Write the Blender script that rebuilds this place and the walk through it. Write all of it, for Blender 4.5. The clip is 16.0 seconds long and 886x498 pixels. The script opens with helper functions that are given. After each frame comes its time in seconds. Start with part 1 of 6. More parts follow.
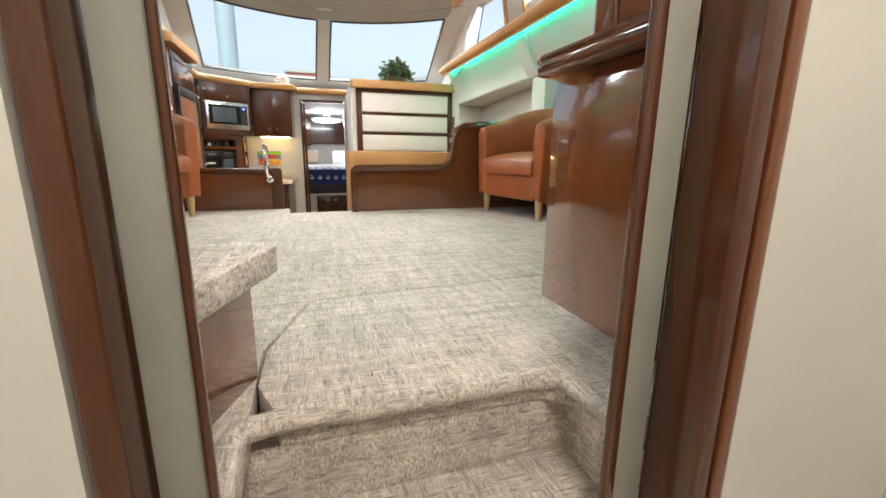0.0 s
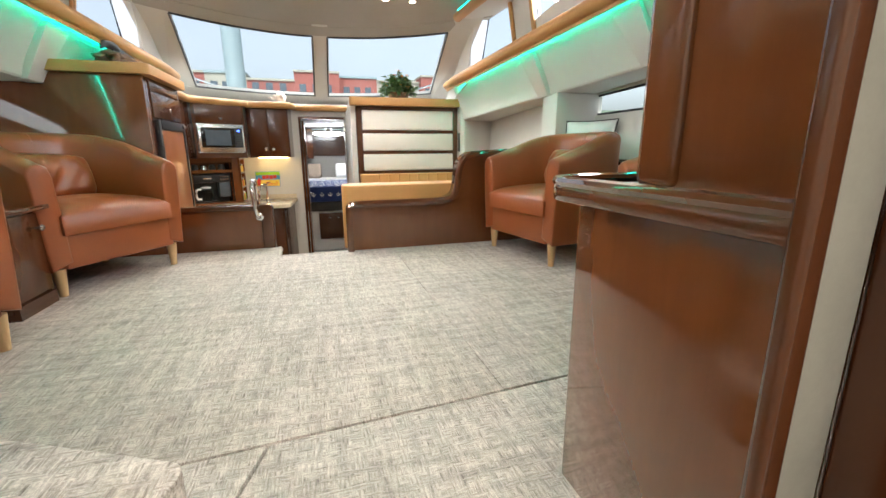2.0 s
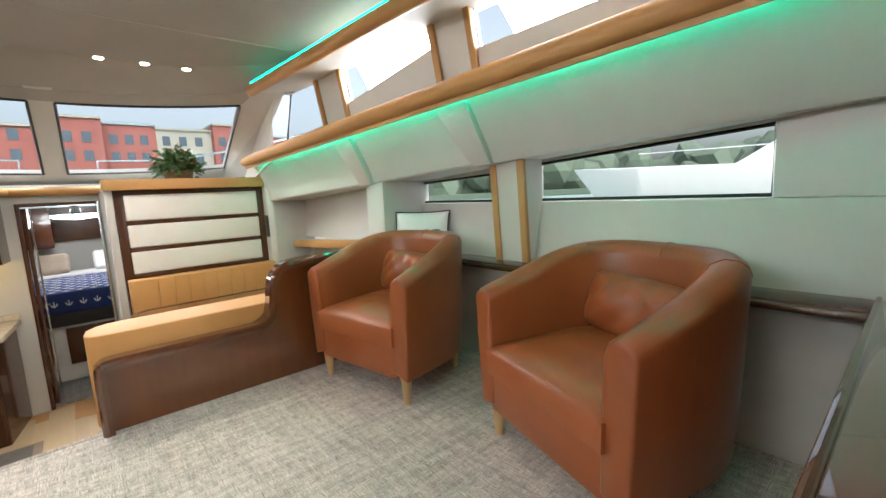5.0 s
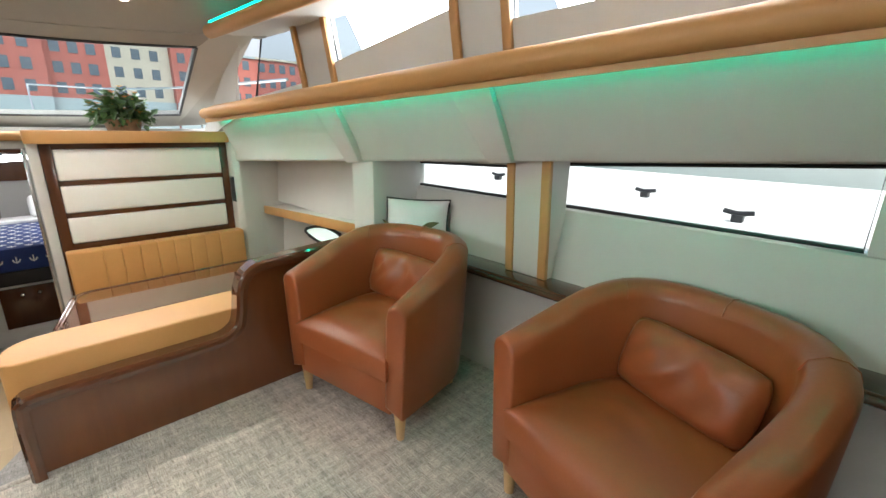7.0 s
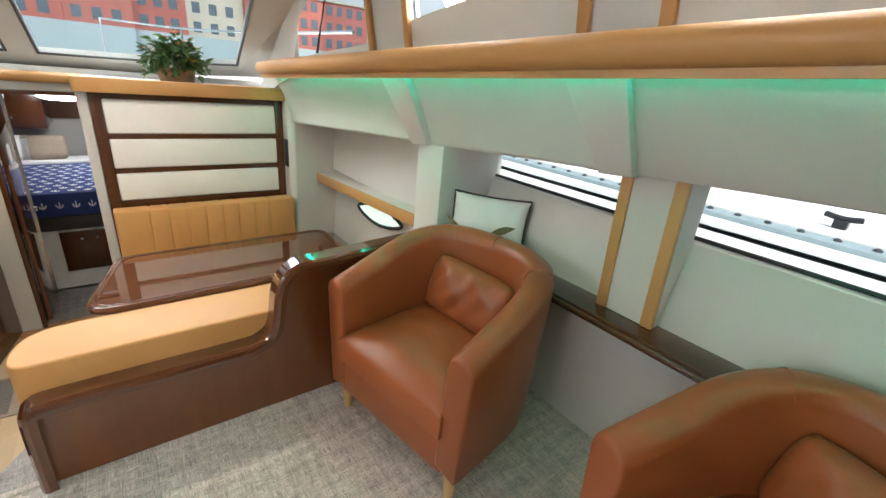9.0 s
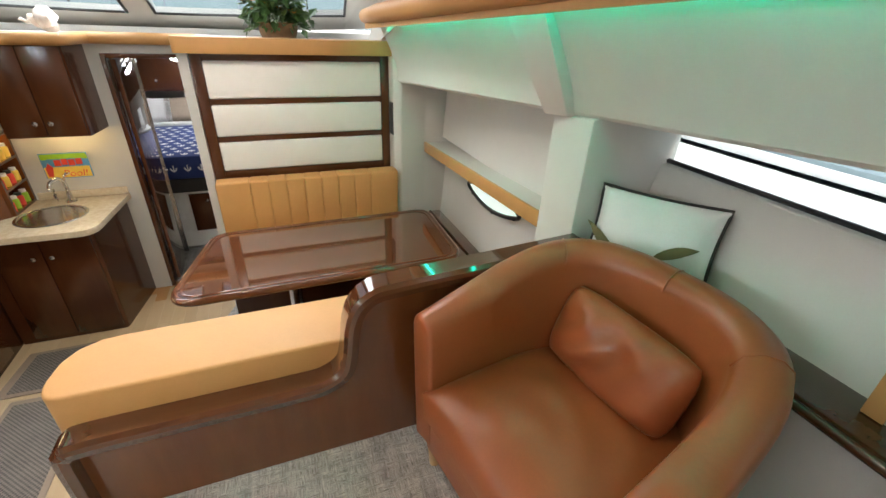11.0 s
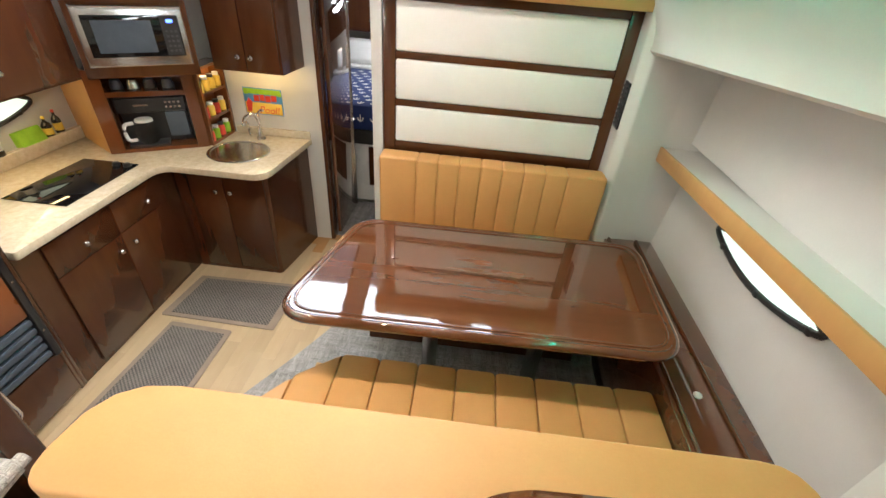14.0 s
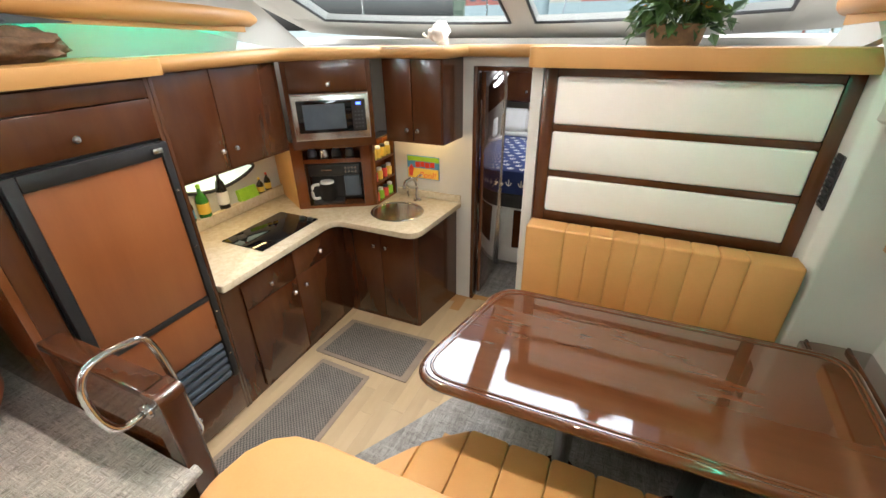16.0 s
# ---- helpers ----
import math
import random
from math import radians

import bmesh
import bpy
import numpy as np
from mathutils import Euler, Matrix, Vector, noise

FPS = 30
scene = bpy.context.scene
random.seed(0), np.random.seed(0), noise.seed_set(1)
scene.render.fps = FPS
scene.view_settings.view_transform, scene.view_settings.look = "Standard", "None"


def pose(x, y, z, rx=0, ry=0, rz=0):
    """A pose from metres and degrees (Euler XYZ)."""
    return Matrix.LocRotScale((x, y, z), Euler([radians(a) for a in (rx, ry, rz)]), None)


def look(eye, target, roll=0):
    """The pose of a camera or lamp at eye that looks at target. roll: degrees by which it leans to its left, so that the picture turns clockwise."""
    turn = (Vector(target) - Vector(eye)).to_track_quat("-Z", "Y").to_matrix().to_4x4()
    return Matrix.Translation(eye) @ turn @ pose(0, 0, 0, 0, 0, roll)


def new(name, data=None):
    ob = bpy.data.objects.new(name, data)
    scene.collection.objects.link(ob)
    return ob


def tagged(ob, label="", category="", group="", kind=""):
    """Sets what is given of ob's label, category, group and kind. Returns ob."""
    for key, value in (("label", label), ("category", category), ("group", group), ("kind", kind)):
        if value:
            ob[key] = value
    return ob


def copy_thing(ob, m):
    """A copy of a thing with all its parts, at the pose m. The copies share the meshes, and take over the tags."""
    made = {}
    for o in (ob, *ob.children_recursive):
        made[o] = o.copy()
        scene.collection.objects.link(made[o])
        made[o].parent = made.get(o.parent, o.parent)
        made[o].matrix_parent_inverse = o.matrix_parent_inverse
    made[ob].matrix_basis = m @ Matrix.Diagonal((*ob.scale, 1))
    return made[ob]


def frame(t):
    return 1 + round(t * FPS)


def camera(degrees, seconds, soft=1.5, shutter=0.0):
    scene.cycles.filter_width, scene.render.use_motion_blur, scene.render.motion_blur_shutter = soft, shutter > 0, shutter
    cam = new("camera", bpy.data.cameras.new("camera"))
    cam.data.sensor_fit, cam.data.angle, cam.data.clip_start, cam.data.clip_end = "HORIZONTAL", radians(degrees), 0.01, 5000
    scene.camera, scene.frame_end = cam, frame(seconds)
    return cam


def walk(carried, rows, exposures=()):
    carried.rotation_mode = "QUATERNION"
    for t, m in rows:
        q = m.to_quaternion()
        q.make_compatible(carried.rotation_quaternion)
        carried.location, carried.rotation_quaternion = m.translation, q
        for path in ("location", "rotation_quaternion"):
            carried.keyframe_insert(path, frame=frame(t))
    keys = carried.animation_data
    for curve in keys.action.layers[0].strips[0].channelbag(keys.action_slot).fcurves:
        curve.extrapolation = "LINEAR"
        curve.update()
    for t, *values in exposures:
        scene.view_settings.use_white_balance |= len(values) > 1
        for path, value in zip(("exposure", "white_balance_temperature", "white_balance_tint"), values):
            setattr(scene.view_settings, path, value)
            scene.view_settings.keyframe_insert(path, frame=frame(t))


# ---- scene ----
cam = camera(93.0, 16.0)
PATH = [
    (0, (0.622, 0.283, 0.447), (1.216, 2.142, 0.007), 0.6),
    (0.5, (0.639, 0.348, 0.467), (1.25, 2.207, 0.056), 0.1),
    (1, (0.717, 0.461, 0.533), (1.311, 2.331, 0.145), -0.6),
    (1.5, (0.762, 0.541, 0.667), (1.269, 2.42, 0.206), -1.6),
    (2, (0.77, 0.59, 0.708), (1.315, 2.459, 0.251), -0.4),
    (2.5, (0.785, 0.668, 0.694), (1.535, 2.482, 0.314), -0.1),
    (3, (0.813, 0.832, 0.735), (1.723, 2.588, 0.438), 1.3),
    (3.5, (0.814, 0.92, 0.869), (1.863, 2.587, 0.52), 3.3),
    (4, (0.826, 0.963, 0.95), (1.991, 2.543, 0.571), 4.3),
    (4.5, (0.91, 1.039, 1.018), (2.172, 2.563, 0.73), -0.1),
    (4.7, (0.935, 1.087, 1.037), (2.22, 2.597, 0.775), -2.4),
    (7, (1.137, 1.582, 1.34), (2.488, 2.95, 0.792), 1.0),
    (7.5, (1.163, 1.66, 1.446), (2.585, 2.904, 0.79), 3.1),
    (8, (1.22, 1.748, 1.46), (2.525, 3.114, 0.804), 5.3),
    (10.3, (1.548, 2.401, 1.423), (2.445, 3.953, 0.536), 2.4),
    (10.5, (1.586, 2.451, 1.426), (2.392, 4.038, 0.515), 2.6),
    (11, (1.64, 2.557, 1.413), (2.306, 4.186, 0.464), 2.5),
    (11.5, (1.67, 2.73, 1.389), (2.252, 4.383, 0.424), 2.6),
    (12, (1.693, 2.895, 1.394), (2.126, 4.549, 0.356), 3.1),
    (12.5, (1.754, 3.031, 1.348), (2.006, 4.667, 0.226), 4.1),
    (13, (1.738, 3.164, 1.355), (1.933, 4.79, 0.207), 3.7),
    (13.5, (1.718, 3.279, 1.329), (1.896, 4.907, 0.182), 4.1),
    (14, (1.713, 3.37, 1.335), (1.634, 5.012, 0.196), 4.9),
    (14.5, (1.7, 3.398, 1.335), (1.361, 5.037, 0.24), 4.1),
    (15, (1.691, 3.407, 1.349), (1.164, 5.039, 0.319), 2.2),
    (15.5, (1.673, 3.413, 1.358), (1.026, 5.036, 0.386), 0.4),
    (16, (1.66, 3.43, 1.369), (0.932, 5.043, 0.437), -0.8),
]
walk(cam, [(t, look(eye, target, roll)) for t, eye, target, roll in PATH], [(0, 1.45), (3.5, 1.35), (7.5, 1.1), (11, 1.1), (13, 1.45), (16, 1.3)])

# ---- world, sun and lamps ----
world = bpy.data.worlds.new("sky")
scene.world = world
world.use_nodes = True
wn = world.node_tree
bgn = wn.nodes["Background"]
sky = wn.nodes.new("ShaderNodeTexSky")
sky.sky_type, sky.sun_disc = "NISHITA", False
sky.sun_elevation, sky.sun_rotation = radians(50), radians(200)
sky.air_density, sky.dust_density = 1.0, 6.0
hazy = wn.nodes.new("ShaderNodeHueSaturation")
hazy.inputs["Saturation"].default_value = 0.4
wn.links.new(sky.outputs[0], hazy.inputs["Color"])
wn.links.new(hazy.outputs[0], bgn.inputs[0])
bgn.inputs[1].default_value = 0.15
sun = new("sun", bpy.data.lights.new("sun", "SUN"))
sun.data.energy, sun.data.angle, sun.data.color = 1.0, radians(20), (1.0, 0.96, 0.9)
sun.matrix_world = pose(0, 0, 20, 40, 0, 20)


def area(name, eye, target, sx, sy, watts, color=(0.95, 0.96, 1.0)):
    ob = new(name, bpy.data.lights.new(name, "AREA"))
    ob.data.shape, ob.data.size, ob.data.size_y = "RECTANGLE", sx, sy
    ob.data.energy, ob.data.color = watts, color
    ob.matrix_world = look(eye, target)
    return ob


# sky light in the upper side windows, and added fills for cabin and lobby
for x, tx in ((2.68, 1.0), (-0.91, 0.77)):
    area("side_window_daylight", (x, 3.36, 1.90), (tx, 3.36, 0.9), 1.15, 0.5, 17)
    area("aft_window_daylight", (x + (0.1 if x > 0 else -0.1), 1.9, 1.95), (tx, 2.0, 0.3), 1.6, 0.4, 22)
# fill added under the solid cabin ceiling; no hatch is built there
area("cabin_fill_light", (1.0, 8.0, 1.06), (1.0, 7.9, -0.5), 0.5, 0.5, 3)
# unseen fill behind the doorway, added to brighten the walls beside it
area("stair_lobby_fill", (0.8, -0.3, 2.05), (0.8, 0.0, 0.2), 0.5, 0.4, 18, (1.0, 0.93, 0.8))
area("windscreen_daylight", (0.885, 6.75, 2.75), (0.95, 5.0, 0.2), 2.6, 1.0, 48)
# the small downlights of the headliner; the aft four are unseen, added as fill
ROW_SPOTS = [(x, 4.62, 1.978) for x in (0.10, 0.345, 0.585, 1.20, 1.44, 1.68)]
AFT_FILL_SPOTS = [(x, y, 2.012) for x in (0.2, 1.55) for y in (1.6, 3.0)]
for x, y, z in ROW_SPOTS + AFT_FILL_SPOTS:
    ob = area("downlight", (x, y, z), (x, y + 0.001, 0), 0.04, 0.04, 2.0 if y > 4 else 0.9, (1.0, 0.94, 0.85))
    ob.data.shape = "DISK"
    ob.data.spread = radians(150)

# ---- materials ----


def base_mat(name, rough=0.5, metal=0.0, coat=0.0, coat_rough=0.05):
    m = bpy.data.materials.new(name)
    m.use_nodes = True
    b = m.node_tree.nodes["Principled BSDF"]
    b.inputs["Roughness"].default_value, b.inputs["Metallic"].default_value = rough, metal
    b.inputs["Coat Weight"].default_value, b.inputs["Coat Roughness"].default_value = coat, coat_rough
    return m, m.node_tree, b


def coords(nt, scale=(1, 1, 1), rot=(0, 0, 0)):
    tc, mp = nt.nodes.new("ShaderNodeTexCoord"), nt.nodes.new("ShaderNodeMapping")
    mp.inputs["Scale"].default_value = scale
    mp.inputs["Rotation"].default_value = rot
    nt.links.new(tc.outputs["Object"], mp.inputs["Vector"])
    return mp.outputs["Vector"]


def noise_tex(nt, vec, scale, detail=4.0, rough=0.6):
    n = nt.nodes.new("ShaderNodeTexNoise")
    n.inputs["Scale"].default_value, n.inputs["Detail"].default_value, n.inputs["Roughness"].default_value = scale, detail, rough
    nt.links.new(vec, n.inputs["Vector"])
    return n.outputs["Fac"]


def ramp(nt, fac, stops):
    r = nt.nodes.new("ShaderNodeValToRGB")
    while len(r.color_ramp.elements) < len(stops):
        r.color_ramp.elements.new(0.5)
    for e, (p, c) in zip(r.color_ramp.elements, stops):
        e.position, e.color = p, (*c, 1)
    nt.links.new(fac, r.inputs["Fac"])
    return r.outputs["Color"]


def mixc(nt, fac, a, b, kind="MIX"):
    n = nt.nodes.new("ShaderNodeMix")
    n.data_type, n.blend_type = "RGBA", kind
    for value, slot in ((fac, 0), (a, 6), (b, 7)):
        if isinstance(value, (int, float)):
            n.inputs[slot].default_value = value
        elif isinstance(value, tuple):
            n.inputs[slot].default_value = (*value, 1)
        else:
            nt.links.new(value, n.inputs[slot])
    return n.outputs[2]


def bump(nt, b, height, strength=0.2, distance=0.004):
    n = nt.nodes.new("ShaderNodeBump")
    n.inputs["Strength"].default_value, n.inputs["Distance"].default_value = strength, distance
    nt.links.new(height, n.inputs["Height"])
    nt.links.new(n.outputs[0], b.inputs["Normal"])


def tone(nt, color, spread=0.25):
    """Lets alike pieces differ a little in lightness."""
    info, mr = nt.nodes.new("ShaderNodeObjectInfo"), nt.nodes.new("ShaderNodeMapRange")
    mr.inputs["To Min"].default_value, mr.inputs["To Max"].default_value = 1 - spread, 1 + spread
    nt.links.new(info.outputs["Random"], mr.inputs["Value"])
    return mixc(nt, 1.0, color, mr.outputs[0], "MULTIPLY")


def surface(name, dark, light, rough=0.5, scale=6.0, fine=90.0, strength=0.15, metal=0.0, coat=0.0, wear=0.08):
    """A two-scale material: broad tone, fine grain and uneven gloss."""
    m, nt, b = base_mat(name, rough, metal, coat)
    v = coords(nt)
    broad, grain = noise_tex(nt, v, scale), noise_tex(nt, v, fine, 3.0)
    col = mixc(nt, 0.25, ramp(nt, broad, ((0.3, dark), (0.7, light))), ramp(nt, grain, ((0.3, dark), (0.7, light))))
    nt.links.new(col, b.inputs["Base Color"])
    mr = nt.nodes.new("ShaderNodeMapRange")
    mr.inputs["To Min"].default_value, mr.inputs["To Max"].default_value = max(rough - wear, 0.02), min(rough + wear, 1.0)
    nt.links.new(broad, mr.inputs["Value"])
    nt.links.new(mr.outputs[0], b.inputs["Roughness"])
    if strength:
        bump(nt, b, grain, strength, 0.002)
    return m


def wood(name, dark, light, stretch, rough=0.18, coat=0.6, vary=0.0, relief=0.04):
    m, nt, b = base_mat(name, rough, 0, coat, 0.02)
    v = coords(nt, stretch)
    grain, streak = noise_tex(nt, v, 14.0, 6.0, 0.65), noise_tex(nt, v, 3.0, 3.0)
    blotch = noise_tex(nt, coords(nt), 2.5, 3.0)
    col = mixc(nt, 0.5, ramp(nt, grain, ((0.3, dark), (0.72, light))), ramp(nt, streak, ((0.3, dark), (0.7, light))))
    col = mixc(nt, 0.3, col, ramp(nt, blotch, ((0.3, dark), (0.7, light))))
    if vary:
        col = tone(nt, col, vary)
    nt.links.new(col, b.inputs["Base Color"])
    mr = nt.nodes.new("ShaderNodeMapRange")
    mr.inputs["To Min"].default_value, mr.inputs["To Max"].default_value = rough * 0.7, rough * 1.5
    nt.links.new(blotch, mr.inputs["Value"])
    nt.links.new(mr.outputs[0], b.inputs["Roughness"])
    if relief:
        bump(nt, b, grain, relief, 0.001)
    return m


def woven_carpet(name, colors):
    """Ribbed weave: patches of yarn run along and across, in uneven tones."""
    m, nt, b = base_mat(name, 0.95)
    along = noise_tex(nt, coords(nt, (210, 20, 120)), 1.0, 3.0)
    across = noise_tex(nt, coords(nt, (24, 210, 120)), 1.0, 3.0)
    pick = noise_tex(nt, coords(nt, (30, 46, 30)), 1.0, 2.0)
    sel = ramp(nt, pick, ((0.49, (0, 0, 0)), (0.54, (1, 1, 1))))
    weave = mixc(nt, sel, along, across)
    col = ramp(nt, weave, ((0.26, colors[0]), (0.44, colors[1]), (0.62, colors[2])))
    streak = mixc(nt, 0.5, noise_tex(nt, coords(nt, (34, 3.2, 20)), 1.0, 3.0), noise_tex(nt, coords(nt, (4.0, 30, 20)), 1.0, 3.0))
    col = mixc(nt, 1.0, col, ramp(nt, streak, ((0.36, (0.70, 0.69, 0.68)), (0.60, (1.12, 1.11, 1.10)))), "MULTIPLY")
    speck = ramp(nt, noise_tex(nt, coords(nt), 300.0, 2.0), ((0.3, (0.78, 0.78, 0.78)), (0.65, (1.1, 1.1, 1.1))))
    wide = ramp(nt, noise_tex(nt, coords(nt), 1.3, 3.0), ((0.3, (0.90, 0.90, 0.90)), (0.7, (1.08, 1.07, 1.06))))
    col = mixc(nt, 1.0, mixc(nt, 1.0, col, speck, "MULTIPLY"), wide, "MULTIPLY")
    nt.links.new(col, b.inputs["Base Color"])
    bump(nt, b, weave, 0.6, 0.005)
    return m


MAHOGANY = wood("varnished mahogany", (0.043, 0.0125, 0.0048), (0.098, 0.030, 0.0095), (1, 1, 0.12), 0.2, 0.45)
MAHOGANY_FLAT = wood("varnished mahogany table", (0.070, 0.022, 0.009), (0.125, 0.042, 0.016), (0.15, 1.4, 1), 0.05, 1.0, relief=0.0)
CHERRY = wood("cherry veneer", (0.20, 0.058, 0.017), (0.30, 0.10, 0.032), (1, 1, 0.12), 0.3, 0.3)
HUTCH = wood("reddish mahogany", (0.105, 0.031, 0.010), (0.195, 0.062, 0.019), (1, 1, 0.14), 0.11, 0.9)
HONEY = wood("honey coloured trim wood", (0.40, 0.20, 0.065), (0.52, 0.28, 0.10), (1, 1, 0.15), 0.45, 0.1)
TAN_VINYL = surface("tan vinyl rail cover", (0.43, 0.215, 0.068), (0.50, 0.26, 0.088), 0.48, 3, 220, 0.12)
MUSTARD = surface("mustard vinyl upholstery", (0.50, 0.245, 0.076), (0.57, 0.29, 0.10), 0.5, 4, 160, 0.2)
LEATHER = surface("cognac leather", (0.255, 0.066, 0.020), (0.315, 0.087, 0.027), 0.32, 2.5, 110, 0.2, wear=0.05)
CREAM = surface("cream wall vinyl", (0.51, 0.49, 0.45), (0.575, 0.555, 0.51), 0.6, 2, 180, 0.1)
HEADLINER = surface("taupe headliner", (0.31, 0.285, 0.25), (0.36, 0.335, 0.295), 0.7, 2, 140, 0.12)
PANEL = surface("white padded panel", (0.70, 0.67, 0.61), (0.78, 0.75, 0.69), 0.55, 3, 200, 0.15)
GELCOAT = surface("white gelcoat", (0.70, 0.69, 0.66), (0.77, 0.76, 0.73), 0.3, 2, 150, 0.02)
COUNTER = surface("beige solid surface counter", (0.50, 0.41, 0.28), (0.66, 0.57, 0.43), 0.2, 30, 320, 0.0, coat=0.3)
STEEL = surface("brushed steel", (0.55, 0.55, 0.55), (0.68, 0.68, 0.67), 0.24, 8, 200, 0.03, metal=1.0)
CHROME = surface("polished chrome", (0.72, 0.72, 0.73), (0.80, 0.80, 0.80), 0.07, 8, 200, 0.0, metal=1.0, wear=0.04)
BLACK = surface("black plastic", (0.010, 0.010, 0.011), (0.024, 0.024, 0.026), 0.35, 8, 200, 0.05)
BLACK_GLASS = surface("black glass", (0.006, 0.006, 0.007), (0.010, 0.010, 0.011), 0.05, 5, 100, 0.0, wear=0.02)
SLATE = surface("blue-grey grille plastic", (0.045, 0.06, 0.08), (0.075, 0.095, 0.12), 0.35, 8, 200, 0.03)
# seal's base colour lowered to carry the shade inside the doorway
RUBBER_SHADED = surface("grey-cream rubber seal", (0.22, 0.215, 0.19), (0.29, 0.28, 0.25), 0.35, 4, 150, 0.05)
BEECH = wood("pale beech", (0.52, 0.33, 0.15), (0.64, 0.43, 0.22), (1, 1, 0.2), 0.45, 0.1)
CARPET = woven_carpet("woven beige carpet", ((0.20, 0.172, 0.148), (0.45, 0.40, 0.355), (0.66, 0.60, 0.545)))
CARPET_GREY = woven_carpet("grey cabin carpet", ((0.12, 0.115, 0.11), (0.26, 0.25, 0.24), (0.36, 0.35, 0.335)))
PLANK = wood("pale oak vinyl plank", (0.44, 0.31, 0.17), (0.60, 0.45, 0.27), (1, 0.1, 1), 0.35, 0.1, 0.08)
MAT_WEAVE, _nt, _b = base_mat("grey woven mat", 0.85)
_w = _nt.nodes.new("ShaderNodeTexChecker")
_w.inputs["Scale"].default_value = 85.0
_w.inputs["Color1"].default_value, _w.inputs["Color2"].default_value = (0.055, 0.047, 0.04, 1), (0.24, 0.205, 0.175, 1)
_nt.links.new(coords(_nt), _w.inputs["Vector"])
_nt.links.new(mixc(_nt, 0.35, _w.outputs["Color"], ramp(_nt, noise_tex(_nt, coords(_nt), 9.0), ((0.3, (0.1, 0.09, 0.08)), (0.7, (0.2, 0.18, 0.16))))), _b.inputs["Base Color"])
bump(_nt, _b, _w.outputs["Fac"], 0.5, 0.003)
MAT_EDGE = surface("taupe mat binding", (0.25, 0.19, 0.14), (0.32, 0.25, 0.19), 0.8, 10, 300, 0.3)
NAVY = surface("navy bedspread", (0.012, 0.025, 0.11), (0.02, 0.045, 0.18), 0.85, 6, 150, 0.3)
WHITE_CLOTH = surface("white cloth", (0.66, 0.65, 0.63), (0.76, 0.75, 0.73), 0.85, 6, 150, 0.3)
PIPING = surface("dark cloth piping", (0.02, 0.018, 0.017), (0.04, 0.036, 0.032), 0.8, 8, 200, 0.2)
OLIVE = surface("olive print", (0.10, 0.085, 0.03), (0.17, 0.14, 0.06), 0.85, 12, 200, 0.2)
LEAF = surface("dark green leaf", (0.022, 0.07, 0.016), (0.08, 0.15, 0.035), 0.4, 20, 200, 0.1)
FLOWER = surface("orange yellow petal", (0.55, 0.12, 0.02), (0.70, 0.36, 0.04), 0.6, 20, 200, 0.05)
BASKET = surface("brown wicker", (0.10, 0.05, 0.022), (0.22, 0.12, 0.05), 0.7, 40, 160, 0.5)
SHELL = surface("cream conch shell", (0.62, 0.42, 0.30), (0.80, 0.74, 0.66), 0.35, 18, 120, 0.2)
DRIFTWOOD = surface("brown driftwood", (0.06, 0.032, 0.018), (0.17, 0.095, 0.05), 0.8, 25, 120, 0.7)
DARK_METAL = surface("dark grey metal", (0.05, 0.05, 0.055), (0.09, 0.09, 0.095), 0.4, 10, 200, 0.1, metal=0.6)
GREEN = surface("lime green cloth", (0.22, 0.45, 0.02), (0.32, 0.58, 0.04), 0.7, 20, 200, 0.2)
RED = surface("red print", (0.55, 0.03, 0.02), (0.68, 0.07, 0.03), 0.5, 20, 200, 0.02)
YELLOW = surface("yellow print", (0.70, 0.45, 0.04), (0.80, 0.58, 0.10), 0.5, 20, 200, 0.02)
BLUE = surface("blue print", (0.05, 0.22, 0.50), (0.12, 0.36, 0.62), 0.5, 20, 200, 0.02)
BOTTLE_GREEN = surface("green bottle glass", (0.02, 0.12, 0.02), (0.05, 0.22, 0.04), 0.1, 10, 100, 0.0)
BOTTLE_DARK = surface("dark bottle glass", (0.008, 0.010, 0.008), (0.02, 0.018, 0.014), 0.08, 10, 100, 0.0)
BRICK = surface("red facade", (0.25, 0.075, 0.06), (0.32, 0.105, 0.085), 0.8, 0.4, 8, 0.1)
FACADE = surface("pale facade", (0.30, 0.28, 0.23), (0.38, 0.35, 0.29), 0.8, 0.4, 8, 0.1)
FACADE_GLASS = surface("facade window", (0.05, 0.07, 0.09), (0.10, 0.13, 0.16), 0.15, 0.5, 6, 0.0)
CONCRETE = surface("pale dock boards", (0.62, 0.62, 0.60), (0.74, 0.74, 0.72), 0.8, 3, 60, 0.3)
WATER = surface("harbour water", (0.26, 0.37, 0.37), (0.36, 0.46, 0.45), 0.3, 1.5, 12, 0.5)
FOLIAGE = surface("far foliage", (0.07, 0.10, 0.07), (0.12, 0.15, 0.11), 0.8, 2, 14, 0.6)
GREY_PAINT = surface("grey painted post", (0.20, 0.26, 0.28), (0.27, 0.33, 0.35), 0.6, 3, 60, 0.1)


def glow(name, color, strength):
    m, nt, b = base_mat(name, 0.5)
    b.inputs["Base Color"].default_value = (*color, 1)
    b.inputs["Emission Color"].default_value, b.inputs["Emission Strength"].default_value = (*color, 1), strength
    return m


LED = glow("teal light strip", (0.0, 0.80, 0.52), 12.0)
LED_TOP = glow("teal light line", (0.0, 0.80, 0.50), 3.5)
SPOT = glow("warm spot lens", (1.0, 0.86, 0.62), 30.0)
UNDERLIGHT = glow("warm cabinet strip", (1.0, 0.72, 0.32), 14.0)
CABIN_LAMP = glow("cabin dome lamp", (0.93, 0.96, 1.0), 10.0)
